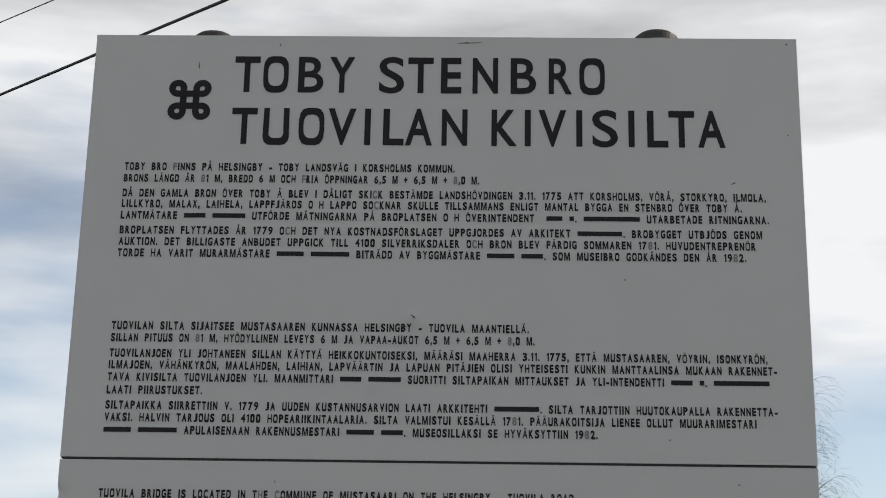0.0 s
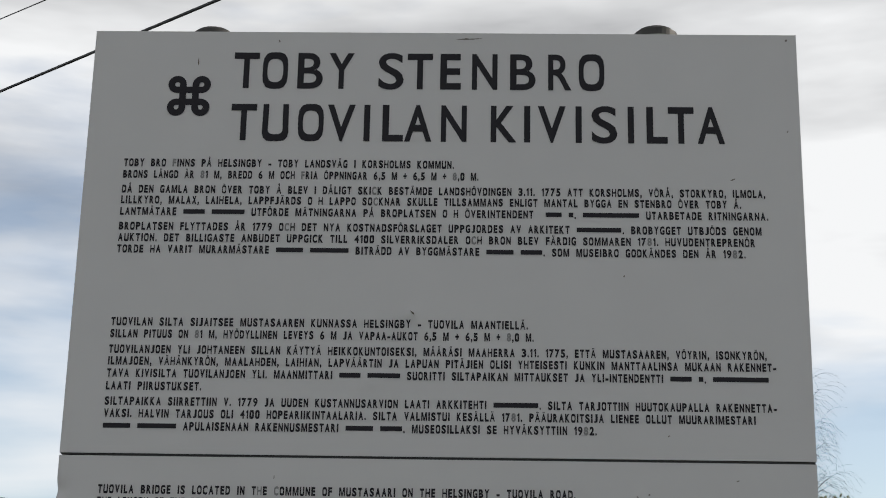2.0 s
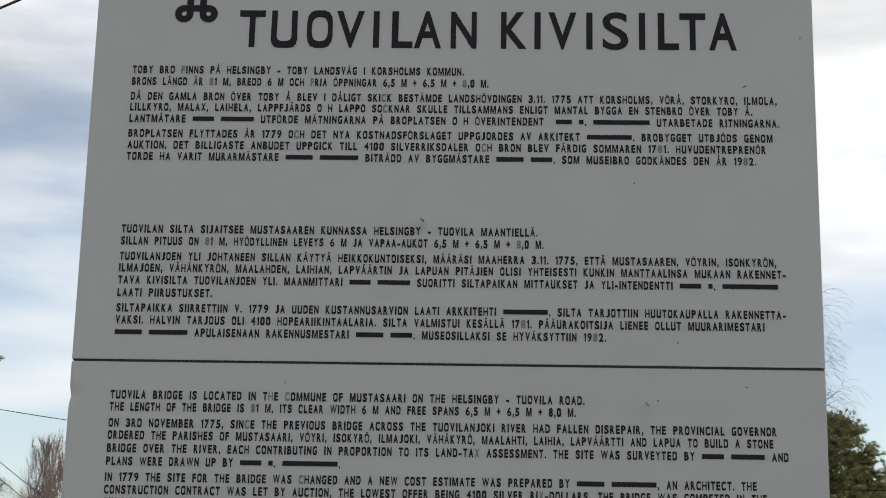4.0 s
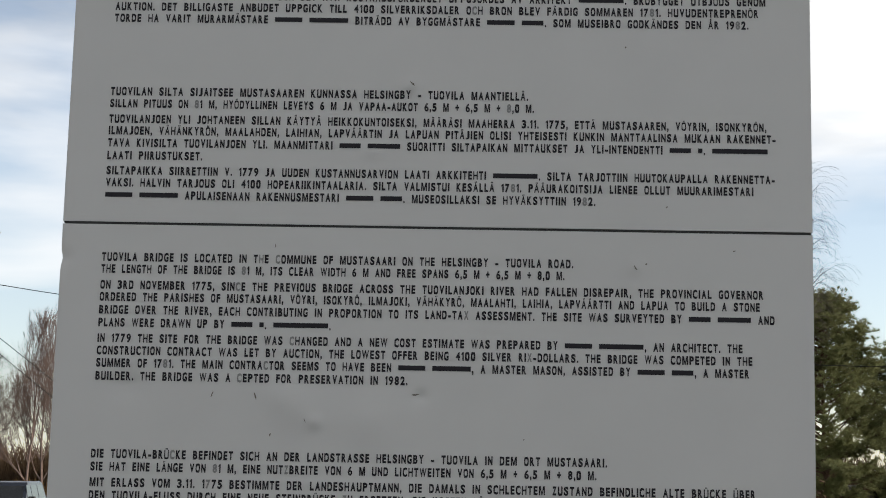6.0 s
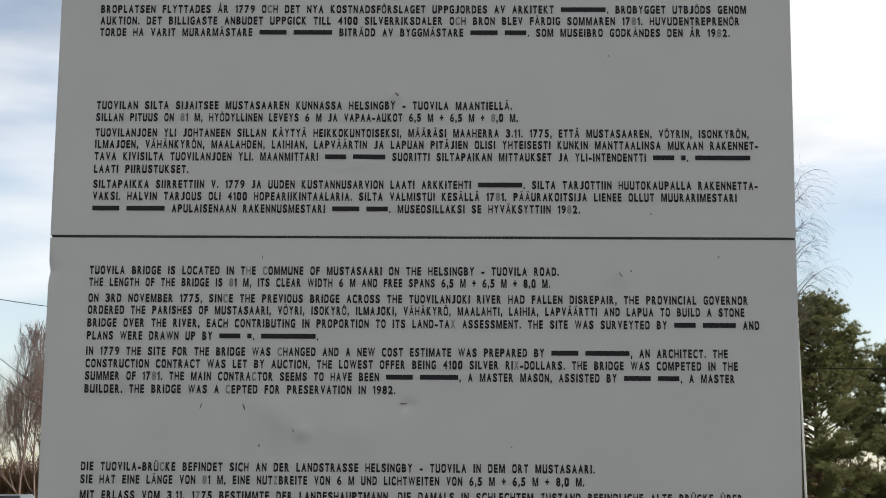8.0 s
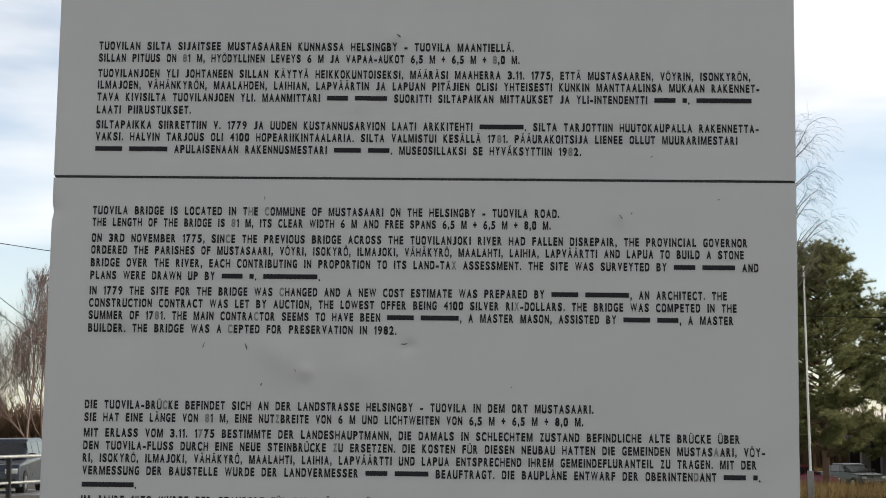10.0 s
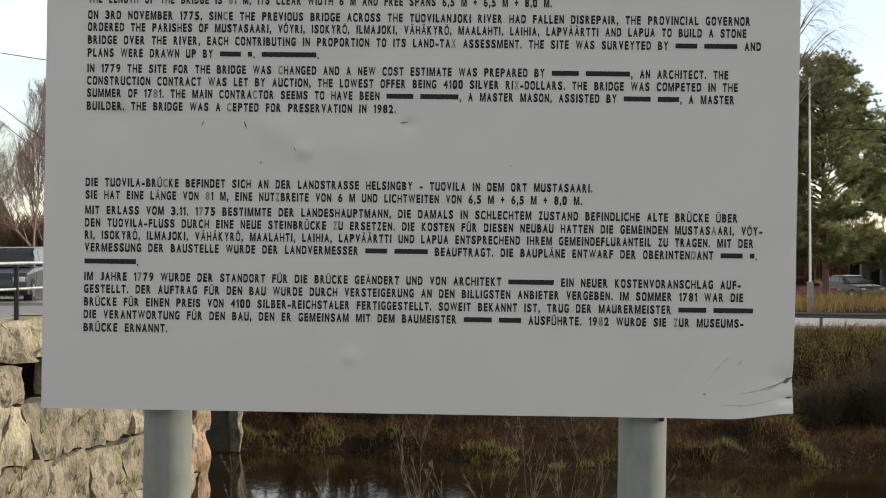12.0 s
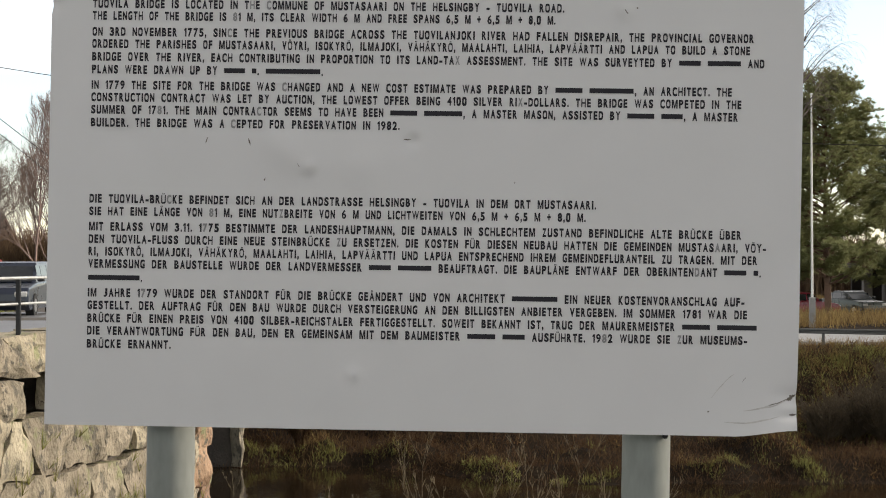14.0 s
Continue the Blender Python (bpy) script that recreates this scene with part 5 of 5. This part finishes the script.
car((-12.55, 38.2, -0.04), -84, M_CARBLUE, "dark blue-grey estate car on the bridge road", 4.6, True, 1.45)
car((18.35, 84.0, -2.0), 8, M_CARRED, "red hatchback parked beyond the far road", 3.9, True, 1.42)
car((22.15, 88.0, -2.0), -68, M_CARGREY, "dark grey saloon parked beside dry grass", 4.3, False, 1.38)


# ---- far buildings ----
def shed(loc):
    t = thing("open_shed", loc, "dark open-fronted shed with a low flat roof behind the cars", "shed")
    part("roof", prism([(-0.4, 2.55), (7.6, 2.75), (7.6, 2.98), (-0.4, 2.80)], 6.4, 0.02), M_SHEDDARK, t)
    part("side_wall", box((-0.0, -2.9, -0.3), (0.55, -2.3, 2.56), 0.01), M_SHEDGREY, t, "weathered grey end wall")
    part("back_wall", box((0.55, 2.6, -0.3), (7.2, 2.9, 2.6), 0.01), M_SHEDDARK, t)
    part("side_wall", box((6.7, -2.9, -0.3), (7.2, 2.6, 2.6), 0.01), M_SHEDGREY, t)
    part("counter", box((1.4, -2.6, -0.3), (3.2, -1.9, 1.95), 0.02), M_SHEDGREY, t, "weathered upright partition")
    part("chimney_pipe", rod((1.55, 0, 2.7), (1.55, 0, 3.45), 0.07, n=10), M_RAILDARK, t)
    return t


shed((24.85, 99.0, -1.9))


def house(loc, rz):
    t = thing("house", loc, "pale ochre wooden house with a brown roof", "house", rz=rz)
    part("wall", box((-4, -3, -0.5), (4, 3, 2.6), 0.0), M_OCHRE, t)
    r = bmesh.new()
    prof_ = [(-3.5, 2.45), (0, 4.6), (3.5, 2.45), (3.5, 2.65), (0, 4.85), (-3.5, 2.65)]
    ring = [[r.verts.new((s * 4.1, y, z)) for y, z in prof_] for s in (-1, 1)]
    for i in range(6):
        r.faces.new((ring[0][i], ring[0][(i + 1) % 6], ring[1][(i + 1) % 6], ring[1][i]))
    r.faces.new(ring[0])
    r.faces.new(ring[1][::-1])
    part("roof", r, M_TILE, t)
    for x in (-2.2, 0.0, 2.2):
        wnd = part("window", box((x - 0.5, -3.06, 0.8), (x + 0.5, -2.98, 2.0), 0.01), M_WHITE, t, "white window frame")
        part("pane", box((x - 0.42, -3.075, 0.88), (x + 0.42, -3.05, 1.92)), M_GLASS, wnd)
    return t


house((-32.2, 87.0, -0.65), 0)


# made-up building; its red roof stands in for what is likely a parked car
def outbuilding(loc):
    t = thing("outbuilding", loc, "made-up low outbuilding in place of a red shape, likely a parked car", "shed")
    part("wall", box((-4.2, -1.4, -0.4), (0.0, 1.4, 1.95), 0.01), M_SHEDDARK, t)
    part("roof", prism([(-4.4, 1.86), (0.15, 1.86), (0.12, 1.94), (-0.25, 2.32), (-4.2, 2.32)], 3.1, 0.02), M_FALURED, t, "red sheet-metal roof")
    part("door", box((-1.5, -1.45, -0.1), (-0.7, -1.39, 1.7), 0.01), M_SHEDGREY, t)
    return t


outbuilding((-25.45, 76.5, -0.65))

# a white marker post and low ochre shrubs on the verge beyond the road
marker = thing("marker_post", (-16.0, 60.0, -0.62), "short white roadside marker post", "post")
part("pole", rod((0, 0, -0.2), (0, 0, 0.95), 0.05, 0.045, n=12), M_WHITE, marker)
part("cap", rod((0, 0, 0.95), (0, 0, 1.0), 0.05, 0.02, n=12), M_RAILDARK, marker)
for x, y, h, sd in ((-19.2, 66, 1.5, 1), (-17.6, 67, 1.7, 2), (-18.4, 69, 1.8, 3), (-20.6, 68, 1.6, 4), (-21.8, 67, 1.5, 5), (-16.6, 69, 1.6, 6)):
    twiggy_shrub((x, y, ground_z(x, y)), h, random.Random(sd), M_DRYLEAF, "low ochre shrub on the verge beyond the road", 26, 0.012, "verge_shrub", 2, 0.6, 0.016, (2, 3), 0.6)


# ---- the bridge's stonework ----
AXIS = (FACE_B - FACE_A).normalized()
OUT = (AXIS.y, -AXIS.x)
back = Vector(OUT)


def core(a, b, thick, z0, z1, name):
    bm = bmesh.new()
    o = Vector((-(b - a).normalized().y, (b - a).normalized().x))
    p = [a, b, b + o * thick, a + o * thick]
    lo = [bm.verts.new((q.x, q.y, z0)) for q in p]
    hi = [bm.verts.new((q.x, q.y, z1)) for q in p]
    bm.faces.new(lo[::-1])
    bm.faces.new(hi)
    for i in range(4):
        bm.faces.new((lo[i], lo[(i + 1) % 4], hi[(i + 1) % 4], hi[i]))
    part(name, bm, M_SHADE_CORE, bridge, "core behind the stones, coloured dark for shade in the gaps")


START = FACE_A - AXIS * 6.0
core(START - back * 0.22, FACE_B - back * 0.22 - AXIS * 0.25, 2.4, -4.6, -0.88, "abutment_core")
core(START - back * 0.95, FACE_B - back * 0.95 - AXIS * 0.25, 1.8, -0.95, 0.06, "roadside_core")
# second abutment, on the far shore, and the span between them
P2B = Vector((-5.36, 32.6))
# bare dark front here imitates a stone face lying in shade
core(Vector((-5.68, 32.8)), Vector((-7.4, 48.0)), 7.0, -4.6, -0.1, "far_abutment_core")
arch = bmesh.new()
na = 14
pa, pb = Vector((-4.9, 24.4)), Vector((-5.9, 33.1))
cols = []
for i in range(na + 1):
    s = i / na
    q = pa.lerp(pb, s)
    zi = -1.35 + 0.95 * math.sin(math.pi * s)
    cols.append([arch.verts.new((q.x, q.y, zi)), arch.verts.new((q.x, q.y, 0.10)), arch.verts.new((q.x - 7.2, q.y, 0.10)), arch.verts.new((q.x - 7.2, q.y, zi))])
for i in range(na):
    for j in range(4):
        arch.faces.new((cols[i][j], cols[i][(j + 1) % 4], cols[i + 1][(j + 1) % 4], cols[i + 1][j]))
arch.faces.new(cols[0])
arch.faces.new(cols[-1][::-1])
part("arch", arch, M_SHADE_CORE, bridge, "stone arch over the water, coloured dark for the shade beneath")
MIX = (M_STONE, M_STONE, M_STONE, M_STONE_RED)
masonry(START, FACE_B - AXIS * 0.55, -3.7, -0.80, OUT, srng, MIX, (0.45, 0.95), (0.45, 1.35), 0.34, 0.04, 0.30)
# corner stones, turning under the arch
for z in (-3.9, -3.2, -2.55, -1.9, -1.3, -0.75):
    h = 0.70
    c0, c1 = FACE_B - AXIS * (0.50 + srng.uniform(-0.1, 0.1)), FACE_B + AXIS * srng.uniform(-0.06, 0.06)
    quad = [Vector((c0.x, c0.y, z)), Vector((c1.x, c1.y, z)), Vector((c1.x, c1.y, z + h)), Vector((c0.x, c0.y, z + h))]
    v, f = stone_mesh(quad, Vector((*OUT, 0)), 0.9, srng, 0.015)
    mesh_ob("stone", v, f, M_STONE_RED, bridge)
masonry(P2B, (-5.85, 37.5), -1.5, -0.2, (1, 0.096), srng, MIX, (0.5, 0.8), (0.6, 1.2), 0.4, 0.04)
# a tapered stone down to the waterline, shaped like the wall's sunlit sliver
v, f = stone_mesh([Vector((-5.50, 32.62, -3.42)), Vector((-5.47, 32.64, -3.42)), Vector((-5.28, 32.85, -1.5)), Vector((-5.50, 32.55, -1.5))], Vector((0.82, -0.57, 0)), 0.3, srng, 0.01)
mesh_ob("stone", v, f, M_STONE, bridge)
# a course of blocks under the coping, with gaps, then long leaning coping slabs
for s0, s1, z0, z1 in ((-6.0, -4.6, -0.80, -0.23), (-4.3, -2.2, -0.80, -0.20), (-2.0, -0.3, -0.80, -0.22), (0.0, 1.6, -0.80, -0.19), (1.75, 3.1, -0.80, -0.22), (3.15, 3.82, -0.80, -0.25), (4.75, 6.3, -0.80, -0.22), (6.4, 7.6, -0.80, -0.22), (7.7, 9.3, -0.80, -0.19)):
    c0, c1 = FACE_A + AXIS * s0, FACE_A + AXIS * s1
    quad = [Vector((c0.x, c0.y, z0)), Vector((c1.x, c1.y, z0)), Vector((c1.x, c1.y, z1)), Vector((c0.x, c0.y, z1))]
    v, f = stone_mesh(quad, Vector((*OUT, 0)), 0.5, srng, 0.08)
    mesh_ob("stone", v, f, M_STONE, bridge)
s = -6.0
while s < 9.3:
    w = srng.uniform(1.2, 1.7)
    lean = srng.uniform(0.85, 1.15)
    c = [FACE_A + AXIS * (s + lean), FACE_A + AXIS * (s + w + lean), FACE_A + AXIS * (s + w), FACE_A + AXIS * s]
    quad = [Vector((c[0].x, c[0].y, -0.21)), Vector((c[1].x, c[1].y, -0.19)), Vector((c[2].x, c[2].y, 0.41 + srng.uniform(-0.03, 0.03))), Vector((c[3].x, c[3].y, 0.40 + srng.uniform(-0.03, 0.03)))]
    v, f = stone_mesh(quad, Vector((*OUT, 0)), 0.75, srng, 0.05)
    mesh_ob("coping_stone", v, f, M_STONE, bridge, "long leaning granite coping slab")
    s += w + 0.02

# weeds rooted in the joints of the wall
weeds = Tubes()
wr = random.Random(77)
for i in range(55):
    q = FACE_A + AXIS * wr.uniform(1.0, 9.2) + back * 0.06
    p = Vector((q.x, q.y, wr.uniform(-2.9, -1.2)))
    for k in range(9):
        d = (Vector((*OUT, 0)) * 0.35 + rnd_dir(wr) * 0.55 + Vector((0, 0, 1.0))).normalized()
        a = wr.uniform(0, 6.283)
        weeds.blade(p, d, Vector((math.cos(a), math.sin(a), 0)), wr.uniform(0.12, 0.5), 0.006, wr.uniform(-0.08, 0.08))
tagged(weeds.ob("wall_weeds", M_GRASS), "thin green weeds growing from the stone joints", "weeds", kind="stuff")
